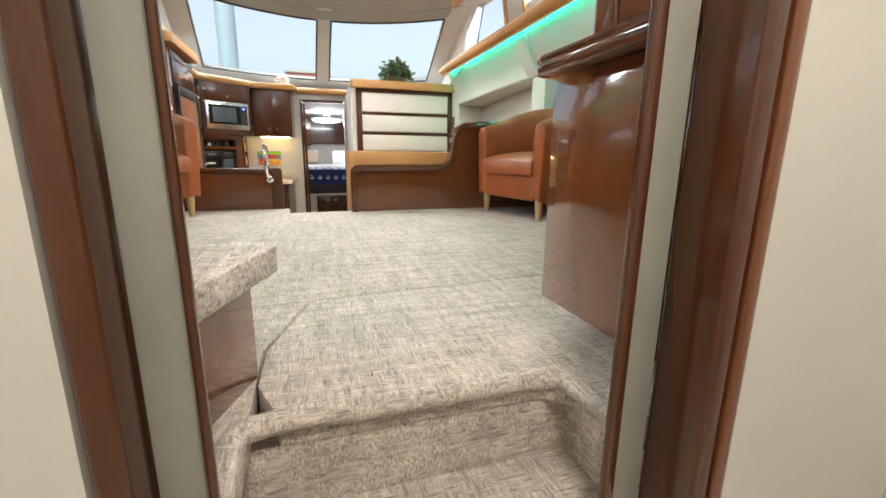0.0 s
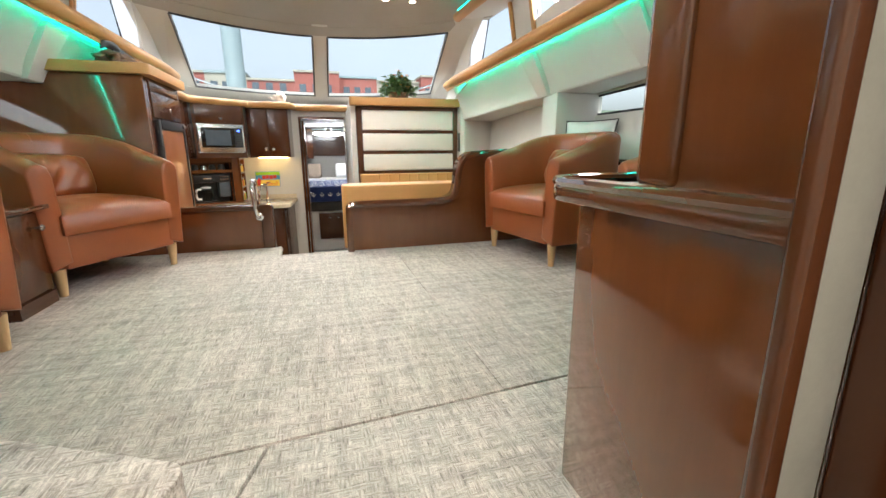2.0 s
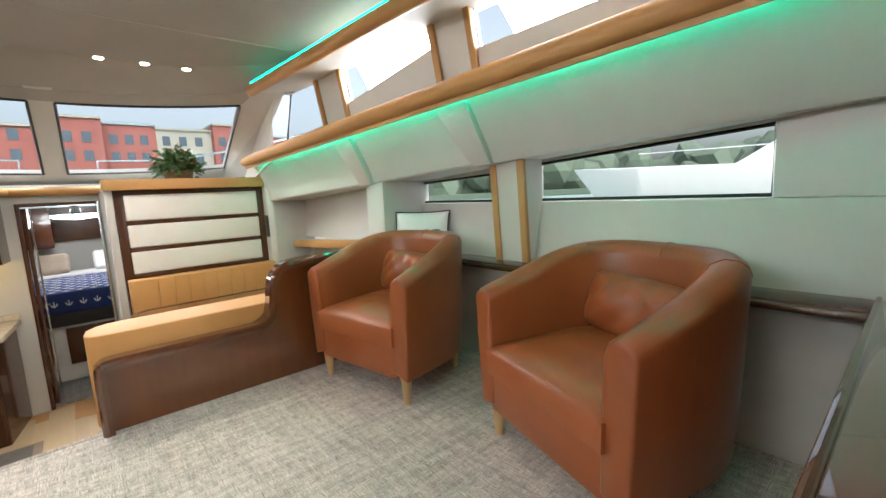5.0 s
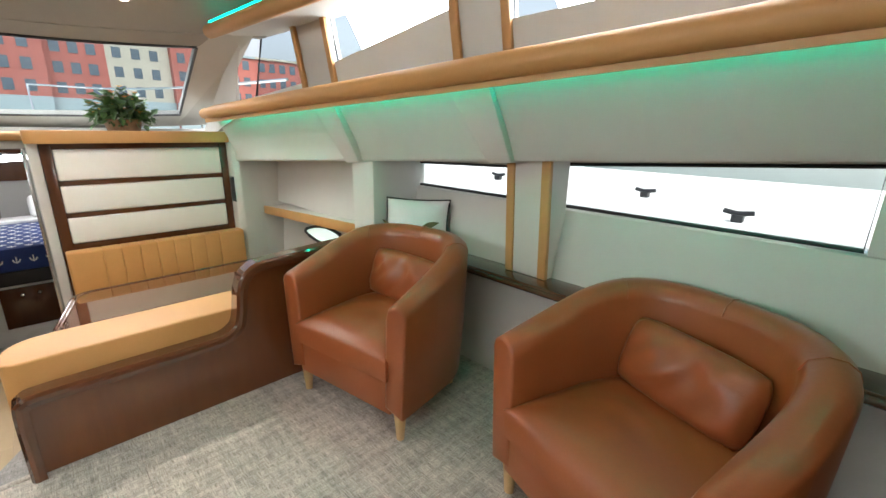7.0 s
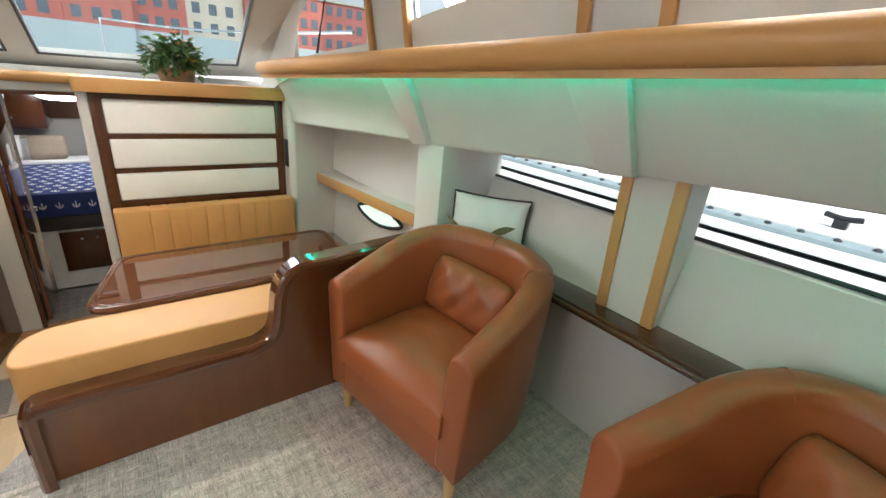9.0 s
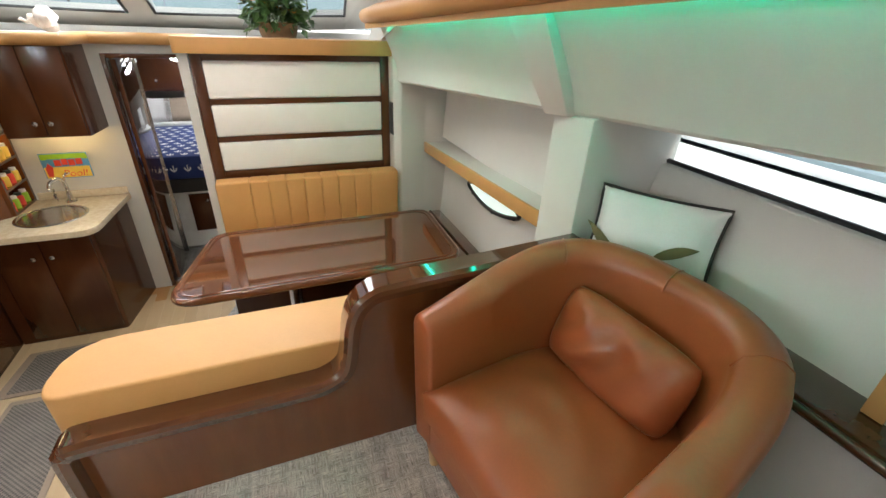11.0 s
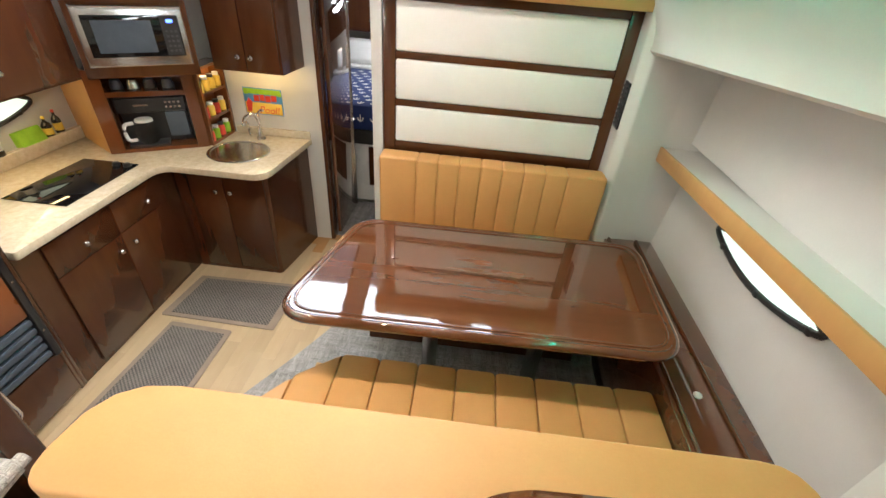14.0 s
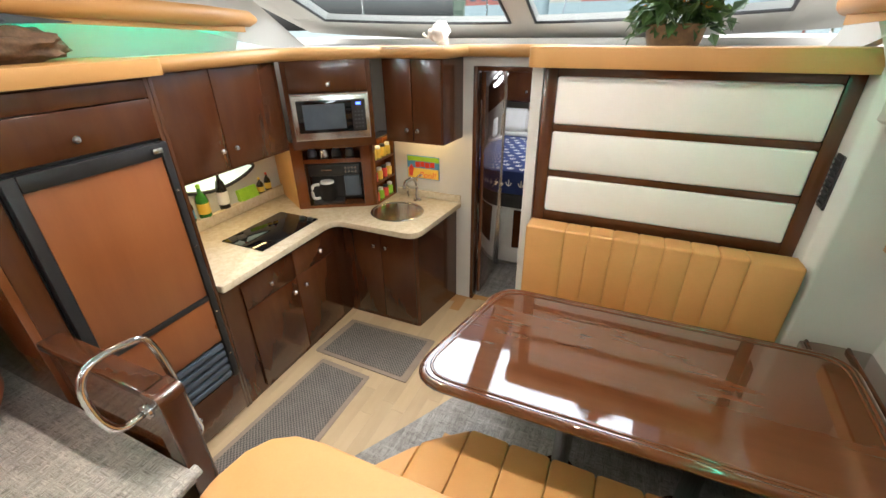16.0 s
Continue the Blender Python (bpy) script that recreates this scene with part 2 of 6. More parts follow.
DISPLAY = glow("blue clock display", (0.05, 0.12, 1.0), 3.0)

GLASS, _nt, _b = base_mat("window glass", 0.0)
_b.inputs["Base Color"].default_value = (0.83, 0.91, 0.93, 1)
_b.inputs["Transmission Weight"].default_value, _b.inputs["IOR"].default_value = 1.0, 1.05
SCREEN_GLASS, _nt, _b = base_mat("tinted windscreen glass", 0.0)
_b.inputs["Base Color"].default_value = (0.68, 0.75, 0.785, 1)
_b.inputs["Transmission Weight"].default_value, _b.inputs["IOR"].default_value = 1.0, 1.05
JUG, _nt, _b = base_mat("clear jug glass", 0.02)
_b.inputs["Transmission Weight"].default_value, _b.inputs["IOR"].default_value = 1.0, 1.3

# ---- mesh helpers ----


def link_bm(name, bm, material, smooth=40):
    me = bpy.data.meshes.new(name)
    bmesh.ops.recalc_face_normals(bm, faces=bm.faces[:])
    bm.to_mesh(me)
    bm.free()
    me.materials.append(material)
    if smooth:
        me.polygons.foreach_set("use_smooth", [True] * len(me.polygons))
        me.set_sharp_from_angle(angle=radians(smooth))
    return new(name, me)


def solo(name, bm, material, label="", category="", kind="", group="", smooth=40):
    return tagged(link_bm(name, bm, material, smooth), label, category, group, kind)


def thing(name, at, label, category, group="", kind=""):
    ob = new(name)
    ob.empty_display_size = 0.05
    ob.location = at
    return tagged(ob, label, category, group, kind)


def part(name, bm, material, parent, label="", smooth=40):
    ob = link_bm(name, bm, material, smooth)
    at = Vector((0, 0, 0))
    p = parent
    while p:
        if p.type == "EMPTY":
            at = at + p.location
        p = p.parent
    ob.parent = parent
    if parent.type == "EMPTY":
        ob.matrix_parent_inverse = Matrix.Translation(-at)
    return tagged(ob, label)


def piece(name, me, parent, m):
    """A piece on a shared mesh under a part of the setting whose own pose is the world's."""
    ob = new(name, me)
    ob.parent = parent
    if parent.type == "EMPTY":
        ob.matrix_parent_inverse = Matrix.Translation(-parent.location)
    ob.matrix_basis = m
    return ob


def box(x0, x1, y0, y1, z0, z1, bevel=0.0, seg=2, bm=None, m=None):
    one = bmesh.new()
    bmesh.ops.create_cube(one, size=1, matrix=Matrix.LocRotScale(((x0 + x1) / 2, (y0 + y1) / 2, (z0 + z1) / 2), None, (abs(x1 - x0), abs(y1 - y0), abs(z1 - z0))))
    if bevel:
        bmesh.ops.bevel(one, geom=one.edges[:], offset=bevel, segments=seg, profile=0.5, affect="EDGES")
    if m:
        one.transform(m)
    return merge(bm, one)


def merge(bm, one):
    if bm is None:
        return one
    me = bpy.data.meshes.new("tmp")
    one.to_mesh(me)
    one.free()
    bm.from_mesh(me)
    bpy.data.meshes.remove(me)
    return bm


def hexa(low, high, bm=None, bevel=0.0, seg=2):
    """A solid between two matching loops of points."""
    one = bmesh.new()
    a, b = [one.verts.new(p) for p in low], [one.verts.new(p) for p in high]
    n = len(a)
    one.faces.new(a[::-1])
    one.faces.new(b)
    for i in range(n):
        one.faces.new((a[i], a[(i + 1) % n], b[(i + 1) % n], b[i]))
    if bevel:
        bmesh.ops.recalc_face_normals(one, faces=one.faces[:])
        bmesh.ops.bevel(one, geom=one.edges[:], offset=bevel, segments=seg, profile=0.5, affect="EDGES", clamp_overlap=True)
    return merge(bm, one)


def slab(corners, thick, bm=None, bevel=0.0):
    """A panel through four corners, thickened along its normal."""
    c = [Vector(p) for p in corners]
    n = (c[1] - c[0]).cross(c[-1] - c[0]).normalized() * thick
    return hexa(c, [p + n for p in c], bm, bevel)


def prism(outline, z0, z1, bm=None, bevel=0.0, seg=2):
    return hexa([(x, y, z0) for x, y in outline], [(x, y, z1) for x, y in outline], bm, bevel, seg)


def profile(outline, y0, y1, bm=None, bevel=0.0):
    """A solid whose outline is given in x and z."""
    return hexa([(x, y0, z) for x, z in outline], [(x, y1, z) for x, z in outline], bm, bevel)


def rounded(points, radii, steps=6):
    """Rounds the corners of a plan outline."""
    out = []
    for i, p in enumerate(points):
        a, p, b = Vector(points[i - 1]), Vector(p), Vector(points[(i + 1) % len(points)])
        r = radii[i] if isinstance(radii, (list, tuple)) else radii
        if r <= 0:
            out.append(tuple(p))
            continue
        u, v = (a - p).normalized(), (b - p).normalized()
        for k in range(steps + 1):
            s = k / steps
            q = (p + u * r).lerp(p, s).lerp(p.lerp(p + v * r, s), s)
            out.append(tuple(q))
    return out


def tube(path, radius, sides=10, bm=None, flat=1.0, closed=False):
    """A round bar along a path. flat squeezes it in height."""
    one = bmesh.new()
    pts = [Vector(p) for p in path]
    rings = []
    for i, p in enumerate(pts):
        if closed:
            d = (pts[(i + 1) % len(pts)] - pts[i - 1]).normalized()
        else:
            d = (pts[min(i + 1, len(pts) - 1)] - pts[max(i - 1, 0)]).normalized()
        side = d.cross(Vector((0, 0, 1)))
        side = side.normalized() if side.length > 1e-3 else Vector((1, 0, 0))
        up = side.cross(d).normalized() * flat
        r = radius[i] if isinstance(radius, (list, tuple)) else radius
        rings.append([one.verts.new(p + (side * math.cos(a) + up * math.sin(a)) * r) for a in (2 * math.pi * k / sides for k in range(sides))])
    count = len(rings) if closed else len(rings) - 1
    for i in range(count):
        a, b = rings[i], rings[(i + 1) % len(rings)]
        for k in range(sides):
            one.faces.new((a[k], a[(k + 1) % sides], b[(k + 1) % sides], b[k]))
    if not closed:
        one.faces.new(rings[0][::-1])
        one.faces.new(rings[-1])
    return merge(bm, one)


def lathe(rows, at, sides=20, bm=None, sx=1.0):
    """A turned body from rows of radius and height."""
    one = bmesh.new()
    rings = [[one.verts.new((at[0] + r * sx * math.cos(2 * math.pi * k / sides), at[1] + r * math.sin(2 * math.pi * k / sides), at[2] + z)) for k in range(sides)] for r, z in rows]
    for a, b in zip(rings, rings[1:]):
        for k in range(sides):
            one.faces.new((a[k], a[(k + 1) % sides], b[(k + 1) % sides], b[k]))
    one.faces.new(rings[0][::-1])
    one.faces.new(rings[-1])
    return merge(bm, one)


def arc(points, steps=6):
    """A smooth line through points (Catmull-Rom)."""
    p = [Vector(q) for q in points]
    p = [p[0] * 2 - p[1]] + p + [p[-1] * 2 - p[-2]]
    out = []
    for i in range(1, len(p) - 2):
        for k in range(steps):
            s = k / steps
            out.append(0.5 * (2 * p[i] + (p[i + 1] - p[i - 1]) * s + (2 * p[i - 1] - 5 * p[i] + 4 * p[i + 1] - p[i + 2]) * s * s + (3 * p[i] - p[i - 1] - 3 * p[i + 1] + p[i + 2]) * s ** 3))
    return out + [p[-2]]


def knob(parent, at, towards):
    """A small round brushed knob on a stem."""
    d = Vector(towards).normalized()
    bm = lathe(((0.006, 0), (0.006, 0.012), (0.014, 0.017), (0.016, 0.024), (0.011, 0.031), (0.003, 0.033)), (0, 0, 0), 12)
    bm.transform(Matrix.Translation(at) @ d.to_track_quat("Z", "Y").to_matrix().to_4x4())
    return part("knob", bm, STEEL, parent, "brushed steel knob")

# ---- large structure ----
MID = 0.885          # the boat's centre line
GALLEY = -0.78       # galley floor
DINE = -0.47         # raised dinette floor


def rail_at(y):
    return 2.235 + (5.574 - y) * 0.0733, 1.423 + (5.574 - y) * 0.0490


def soffit_at(y):
    return 2.473 + (5.26 - y) * 0.1065, 1.058 + (5.26 - y) * 0.058


def mirror(bm):
    """The port twin of a starboard part."""
    bm.transform(Matrix.Translation((2 * MID, 0, 0)) @ Matrix.Diagonal((-1, 1, 1, 1)))
    return bm


def keep(bm):
    return bm


# carpeted saloon floor, laid in panels with narrow seams
floor = thing("floor", (0.9, 2.3, 0), "woven beige carpet on the saloon floor", "floor", kind="structure")
g = 0.0045


def seam(x, off):
    return (x, 1.535 + 0.08 * x + off)


part("carpet_panel", prism([seam(-1.2, g), seam(1.2665, g), (1.2665, 3.66), (0.48, 3.62), (0.455, 3.93), (-1.2, 3.95)], -0.06, 0.0, None, 0.003), CARPET, floor)
part("carpet_panel", prism([seam(1.2675, g), seam(2.95, g), (2.95, 3.72), (1.2675, 3.70)], -0.06, 0.0), CARPET, floor)
part("carpet_panel", prism([seam(0.606 + g, -g), (0.505 + g, 1.26), (0.505, 1.10), (0.55, 0.985), (1.07, 0.985), (1.13, 0.93), (1.13, 0.80), (2.95, 0.80), seam(2.95, -g)], -0.06, 0.0, None, 0.003), CARPET, floor)
part("carpet_panel", prism([(-1.2, 0.80), (0.505 - g, 0.80), (0.505 - g, 1.26), seam(0.606 - g, -g), seam(-1.2, -g)], -0.06, 0.0, None, 0.003), CARPET, floor)
part("rolled_edge", tube(arc([(0.47, 0.82, -0.012), (0.475, 0.93, -0.012), (0.53, 0.985, -0.012), (0.8, 0.985, -0.012), (1.06, 0.985, -0.012), (1.115, 0.94, -0.012), (1.12, 0.82, -0.012)], 5), 0.022, 10), CARPET, floor)
part("rolled_edge", tube([(0.45, 3.95, -0.02), (0.46, 3.66, -0.02), (0.50, 3.645, -0.02), (0.95, 3.672, -0.02)], 0.022, 10), CARPET, floor)
solo("hull_floor", box(-1.4, 3.2, -1.6, 9.4, -0.95, -0.90), GELCOAT, "white boat bilge under the floors", "floor", "structure")

# stairwell from the aft lobby
stairwell = thing("stairwell", (0.8, 0.6, -0.8), "carpeted steps down to the aft lobby", "stairs", kind="structure")
part("riser", box(0.44, 1.16, 0.99, 1.03, -0.92, -0.062), CARPET, stairwell)
part("step", box(0.44, 1.16, 0.70, 0.99, -0.92, -0.19, 0.012), CARPET, stairwell)
part("step", box(0.44, 1.16, 0.40, 0.70, -0.92, -0.385, 0.012), CARPET, stairwell)
part("step", box(0.2, 1.4, -1.2, 0.40, -0.92, -0.76, 0.012), CARPET, stairwell)
part("cheek", box(0.40, 0.452, 0.795, 1.03, -0.92, -0.062), CARPET, stairwell)
part("cheek", box(1.135, 1.19, 0.795, 1.03, -0.92, -0.062), CARPET, stairwell)

# aft bulkhead with the doorway that the walk passes
aft = thing("wall_aft", (0.8, 0.75, 0), "cream aft bulkhead beside the doorway", "wall", kind="structure")
part("wall_panel", box(-1.4, 0.397, 0.72, 0.795, -0.9, 2.25), CREAM, aft)
part("wall_panel", box(1.199, 3.2, 0.72, 0.795, -0.9, 2.25), CREAM, aft)
part("wall_panel", box(0.397, 1.199, 0.72, 0.795, 1.80, 2.25), CREAM, aft)
door = thing("door_1", (0.78, 0.75, -0.3), "mahogany door frame with grey-cream rubber seal", "door frame", kind="structure")
for s, x, outer, seal_w, stop_w, back in ((1, 0.398, -0.004, 0.050, 0.011, -0.016), (-1, 1.198, 0.0, 0.060, 0.024, 0.0)):
    part("casing", box(x - s * outer, x + s * 0.036, 0.715 if s > 0 else 0.690, 0.797, -0.9, 1.80, 0.010, 3), MAHOGANY, door)
    part("seal", box(x + s * 0.038, x + s * (0.038 + seal_w), 0.790 + back, 0.810, -0.9, 1.80, 0.005), RUBBER_SHADED, door, "grey-cream rubber seal")
    part("stop", box(x + s * (0.040 + seal_w), x + s * (0.040 + seal_w + stop_w), 0.781 + back, 0.796 + back, -0.185, 1.80, 0.005, 3), MAHOGANY, door)
part("casing", box(1.200, 1.223, 0.685, 0.718, -0.9, 1.86, 0.008, 3), HUTCH, door)
part("head_casing", box(0.398, 1.198, 0.690, 0.806, 1.76, 1.80, 0.008), MAHOGANY, door)
lobby = thing("lobby_wall", (0.8, -0.5, -0.9), "cream walls of the aft lobby", "wall", kind="structure")
part("wall_panel", box(-0.05, 0.0, -1.2, 0.72, -0.9, 2.1), CREAM, lobby)
part("wall_panel", box(1.75, 1.80, -1.2, 0.72, -0.9, 2.1), CREAM, lobby)
part("wall_panel", box(-0.05, 1.8, -1.25, -1.2, -0.9, 2.1), CREAM, lobby)
part("ceiling_panel", box(-0.05, 1.8, -1.25, 0.72, 2.1, 2.14), HEADLINER, lobby)

# steps up to port beside the doorway
up_stairs = thing("side_stairs", (0.3, 0.98, 0), "mahogany side stairs with rolled beige carpet treads", "stairs")
part("side_panel", prism([(0.385, 0.822), (0.505, 1.135), (0.11, 1.33), (0.11, 0.822)], 0.002, 0.212, None, 0.003), HUTCH, up_stairs)
part("tread", prism(rounded([(0.432, 0.83), (0.560, 1.205), (0.12, 1.42), (0.12, 0.83)], [0, 0.035, 0, 0]), 0.208, 0.262, None, 0.022), CARPET, up_stairs, "rolled beige carpet tread")
for nose, top in ((0.30, 0.547), (0.11, 0.827)):
    part("side_panel", box(nose - 0.24, nose - 0.058, 0.822, 1.115, 0.002, top - 0.052, 0.003), HUTCH, up_stairs)
    part("tread", prism(rounded([(nose, 0.83), (nose, 1.165), (nose - 0.30, 1.215), (nose - 0.30, 0.83)], [0, 0.03, 0, 0]), top - 0.05, top, None, 0.020), CARPET, up_stairs, "rolled beige carpet tread")

# side walls, starboard and port
YA, YF = 0.80, 5.62
for side, flip in (("starboard", keep), ("port", mirror)):
    wall = thing("wall_" + side, (2.9 if side == "starboard" else -1.13, 2.6, 0), "cream vinyl %s side wall with padded soffit" % side, "wall", kind="structure")
    part("lower_panel", flip(box(2.86, 2.94, YA, 3.95, -0.9, 0.60)), CREAM, wall)
    part("upper_panel", flip(hexa([(2.90, YA, 0.62), (3.05, YA, 0.62), (3.05, 3.9, 0.62), (2.90, 3.9, 0.62)], [(2.985, YA, 0.975), (3.05, YA, 0.975), (3.05, 3.9, 0.975), (2.985, 3.9, 0.975)], None, 0.006)), CREAM, wall)
    # window band above the padded panel
    for y0, y1, z1 in ((YA, 1.55, 1.5), (2.645, 2.87, 1.5), (3.895, 4.0, 1.5)):
        part("window_band", flip(box(2.985, 3.05, y0, y1, 0.977, z1)), CREAM, wall)
    part("window_head", flip(hexa([(2.985, 1.55, 1.262), (3.05, 1.55, 1.262), (3.05, 2.645, 1.195), (2.985, 2.645, 1.195)], [(2.985, 1.55, 1.5), (3.05, 1.55, 1.5), (3.05, 2.645, 1.5), (2.985, 2.645, 1.5)])), CREAM, wall)
    part("window_head", flip(hexa([(2.985, 2.87, 1.165), (3.05, 2.87, 1.165), (3.05, 3.895, 1.13), (2.985, 3.895, 1.13)], [(2.985, 2.87, 1.5), (3.05, 2.87, 1.5), (3.05, 3.895, 1.5), (2.985, 3.895, 1.5)])), CREAM, wall)
    # padded soffit under the rail
    ys = [YA, 2.83, 3.93, 5.50]
    for a, b in zip(ys, ys[1:]):
        a, b = a + 0.002, b - 0.002
        lo, hi = [], []
        for y, bag in ((a, lo), (b, hi)):
            rx, rz = rail_at(y)
            sx, sz = soffit_at(y)
            a0, a1, a2 = (rx + 0.085, rz - 0.02), (rx + 0.165 + (sx - rx) * 0.30, sz + (rz - sz) * 0.36), (sx, sz + 0.012)
            for k in range(9):
                q = k / 8
                bag.append(((1 - q) ** 2 * a0[0] + 2 * q * (1 - q) * a1[0] + q * q * a2[0], y, (1 - q) ** 2 * a0[1] + 2 * q * (1 - q) * a1[1] + q * q * a2[1]))
            bag += [(sx + 0.012, y, sz), (3.05, y, sz), (3.05, y, rz - 0.02)]
        part("soffit", flip(hexa(lo, hi)), CREAM, wall, smooth=25)
    for y in (2.80, 3.86):
        lo, hi = [], []
        for yy, bag in ((y - 0.045, lo), (y + 0.105, hi)):
            rx, rz = rail_at(yy)
            sx, sz = soffit_at(yy)
            bag += [(rx + 0.075, yy + (0.05 if bag is hi else -0.02), rz - 0.055), (sx - 0.022, yy - (0.03 if bag is hi else 0), sz - 0.006), (sx + 0.06, yy, sz - 0.006), (rx + 0.16, yy, rz - 0.055)]
        part("rib", flip(hexa(lo, hi, None, 0.005)), CREAM, wall)
    # upper side wall with its windows, leaning in
    def up(y, s):
        rx, rz = rail_at(y)
        return (rx + 0.125 - 0.09 * s, y, rz + 0.02 + (2.03 - rz) * s)
    for y0, y1, s0, s1 in ((YA, 1.15, 0, 1), (1.15, 2.66, 0, 0.34), (1.15, 2.66, 0.92, 1), (2.66, 2.93, 0, 1), (2.93, 3.80, 0.93, 1), (3.80, 4.13, 0, 1), (4.13, 4.85, 0.88, 1)):
        part("upper_wall", flip(slab([up(y0, s0), up(y0, s1), up(y1, s1), up(y1, s0)], -0.05)), CREAM, wall)
    part("upper_wall", flip(slab([up(2.93, 0), up(2.93, 0.52), up(3.80, 0.30), up(3.80, 0)], -0.05)), CREAM, wall)
    part("upper_wall", flip(slab([up(4.13, 0), up(4.13, 0.16), up(4.85, 0.10), up(5.3, 0)], -0.05)), CREAM, wall)
    for y in (2.655, 2.905, 3.80, 4.105):
        part("honey_trim", flip(slab([up(y, 0), up(y, 0.93), up(y + 0.04, 0.93), up(y + 0.04, 0)], 0.022, None, 0.004)), HONEY, wall, "honey wood trim strip")
    # shelf behind the rail
    part("rail_shelf", flip(hexa([(*rail_at(YA)[:1], YA, rail_at(YA)[1] - 0.012), (rail_at(YA)[0] + 0.2, YA, rail_at(YA)[1] - 0.012), (rail_at(5.5)[0] + 0.2, 5.5, rail_at(5.5)[1] - 0.012), (rail_at(5.5)[0], 5.5, rail_at(5.5)[1] - 0.012)],
                                 [(*rail_at(YA)[:1], YA, rail_at(YA)[1] + 0.018), (rail_at(YA)[0] + 0.2, YA, rail_at(YA)[1] + 0.018), (rail_at(5.5)[0] + 0.2, 5.5, rail_at(5.5)[1] + 0.018), (rail_at(5.5)[0], 5.5, rail_at(5.5)[1] + 0.018)])), CREAM, wall)
    rail = thing("padded_rail", (2.3 if side == "starboard" else -0.55, 3, 1.5), "tan vinyl padded rail along the side windows", "rail", "padded rails")
    path = [(rail_at(y)[0], y, rail_at(y)[1]) for y in (YA + 0.01, 2.0, 3.2, 4.4, 5.2)] + [(rail_at(5.5)[0] + 0.02, 5.5, rail_at(5.5)[1]), (rail_at(5.57)[0] + 0.06, 5.58, rail_at(5.57)[1])]
    part("cover", flip(tube(path, [0.048] * 5 + [0.042, 0.02], 14)), TAN_VINYL, rail)
    part("fascia", flip(hexa([(rail_at(y)[0] - 0.002, y, rail_at(y)[1] - 0.070 + d) for y, d in ((YA + 0.01, 0), (5.45, 0))] + [(rail_at(y)[0] - 0.002, y, rail_at(y)[1] - 0.03) for y in (5.45, YA + 0.01)],
                             [(rail_at(y)[0] + 0.008, y, rail_at(y)[1] - 0.070) for y in (YA + 0.01, 5.45)] + [(rail_at(y)[0] + 0.008, y, rail_at(y)[1] - 0.03) for y in (5.45, YA + 0.01)])), HONEY, rail)
    strip = tube([(rail_at(y)[0] + 0.056, y, rail_at(y)[1] - 0.036) for y in (YA + 0.03, 2.0, 3.5, 5.42)], 0.006, 6)
    part("light_strip", flip(strip), LED, rail, "glowing coloured light strip")

    def top_at(y):
        return 2.085 + (4.612 - y) * 0.075, 1.885 + (4.612 - y) * 0.02
    urail = thing("upper_rail", (2.2 if side == "starboard" else -0.4, 3, 1.9), "tan padded rail below the headliner", "rail", "padded rails")
    part("cover", flip(tube([(top_at(4.63)[0] + 0.04, 4.66, top_at(4.63)[1])] + [(top_at(y)[0], y, top_at(y)[1]) for y in (4.59, 4.0, 2.5, YA + 0.01)], [0.02, 0.04, 0.042, 0.042, 0.042], 12)), TAN_VINYL, urail)
    part("light_strip", flip(tube([(top_at(y)[0] - 0.012, y, top_at(y)[1] + 0.046) for y in (4.55, 3.0, YA + 0.03)], 0.005, 6)), LED_TOP, urail, "glowing coloured light strip")
    part("shelf", flip(slab([(top_at(YA)[0], YA, top_at(YA)[1]), (top_at(YA)[0] + 0.4, YA, top_at(YA)[1]), (top_at(4.6)[0] + 0.3, 4.6, top_at(4.6)[1]), (top_at(4.6)[0], 4.6, top_at(4.6)[1])], 0.02)), CREAM, urail)

    # windows
    for n, (y0, y1, zs) in enumerate((((1.55, 2.645, (0.978, 0.978, 1.195, 1.262))), ((2.87, 3.895, (0.978, 0.978, 1.13, 1.165))))):
        win = thing("window_1" if n == 0 else "window_2", (3.02 if side == "starboard" else -1.25, y0, 1.0), "long low hull window with black seal", "window", kind="structure")
        pane = part("pane", flip(slab([(3.02, y0, zs[0]), (3.02, y1, zs[1]), (3.02, y1, zs[2]), (3.02, y0, zs[3])], 0.006)), GLASS, win)
        pane.visible_shadow = False
        part("seal", flip(tube([(3.012, y0 + 0.01, zs[0] + 0.008), (3.012, y1 - 0.01, zs[1] + 0.008), (3.012, y1 - 0.01, zs[2] - 0.008), (3.012, y0 + 0.01, zs[3] - 0.008)], 0.009, 6, closed=True)), BLACK, win)
    for name, c in (("window_3", [up(2.93, 0.50), up(2.93, 0.95), up(3.80, 0.95), up(3.80, 0.28)]), ("window_4", [up(1.15, 0.32), up(1.15, 0.94), up(2.66, 0.94), up(2.66, 0.32)]), ("window_5", [up(4.14, 0.14), up(4.14, 0.9), up(4.5, 0.9), up(4.85, 0.08)])):
        win = thing(name, c[0] if side == "starboard" else (2 * MID - c[0][0], *c[0][1:]), "slanted cabin side window with black seal", "window", kind="structure")
        c = [Vector(p) + Vector((0.03, 0, 0)) for p in c]
        pane = part("pane", flip(slab(c, 0.005)), SCREEN_GLASS if name == "window_5" else GLASS, win)
        pane.visible_shadow = False
        part("seal", flip(tube([p - Vector((0.006, 0, 0)) for p in c], 0.011, 6, closed=True)), BLACK, win)

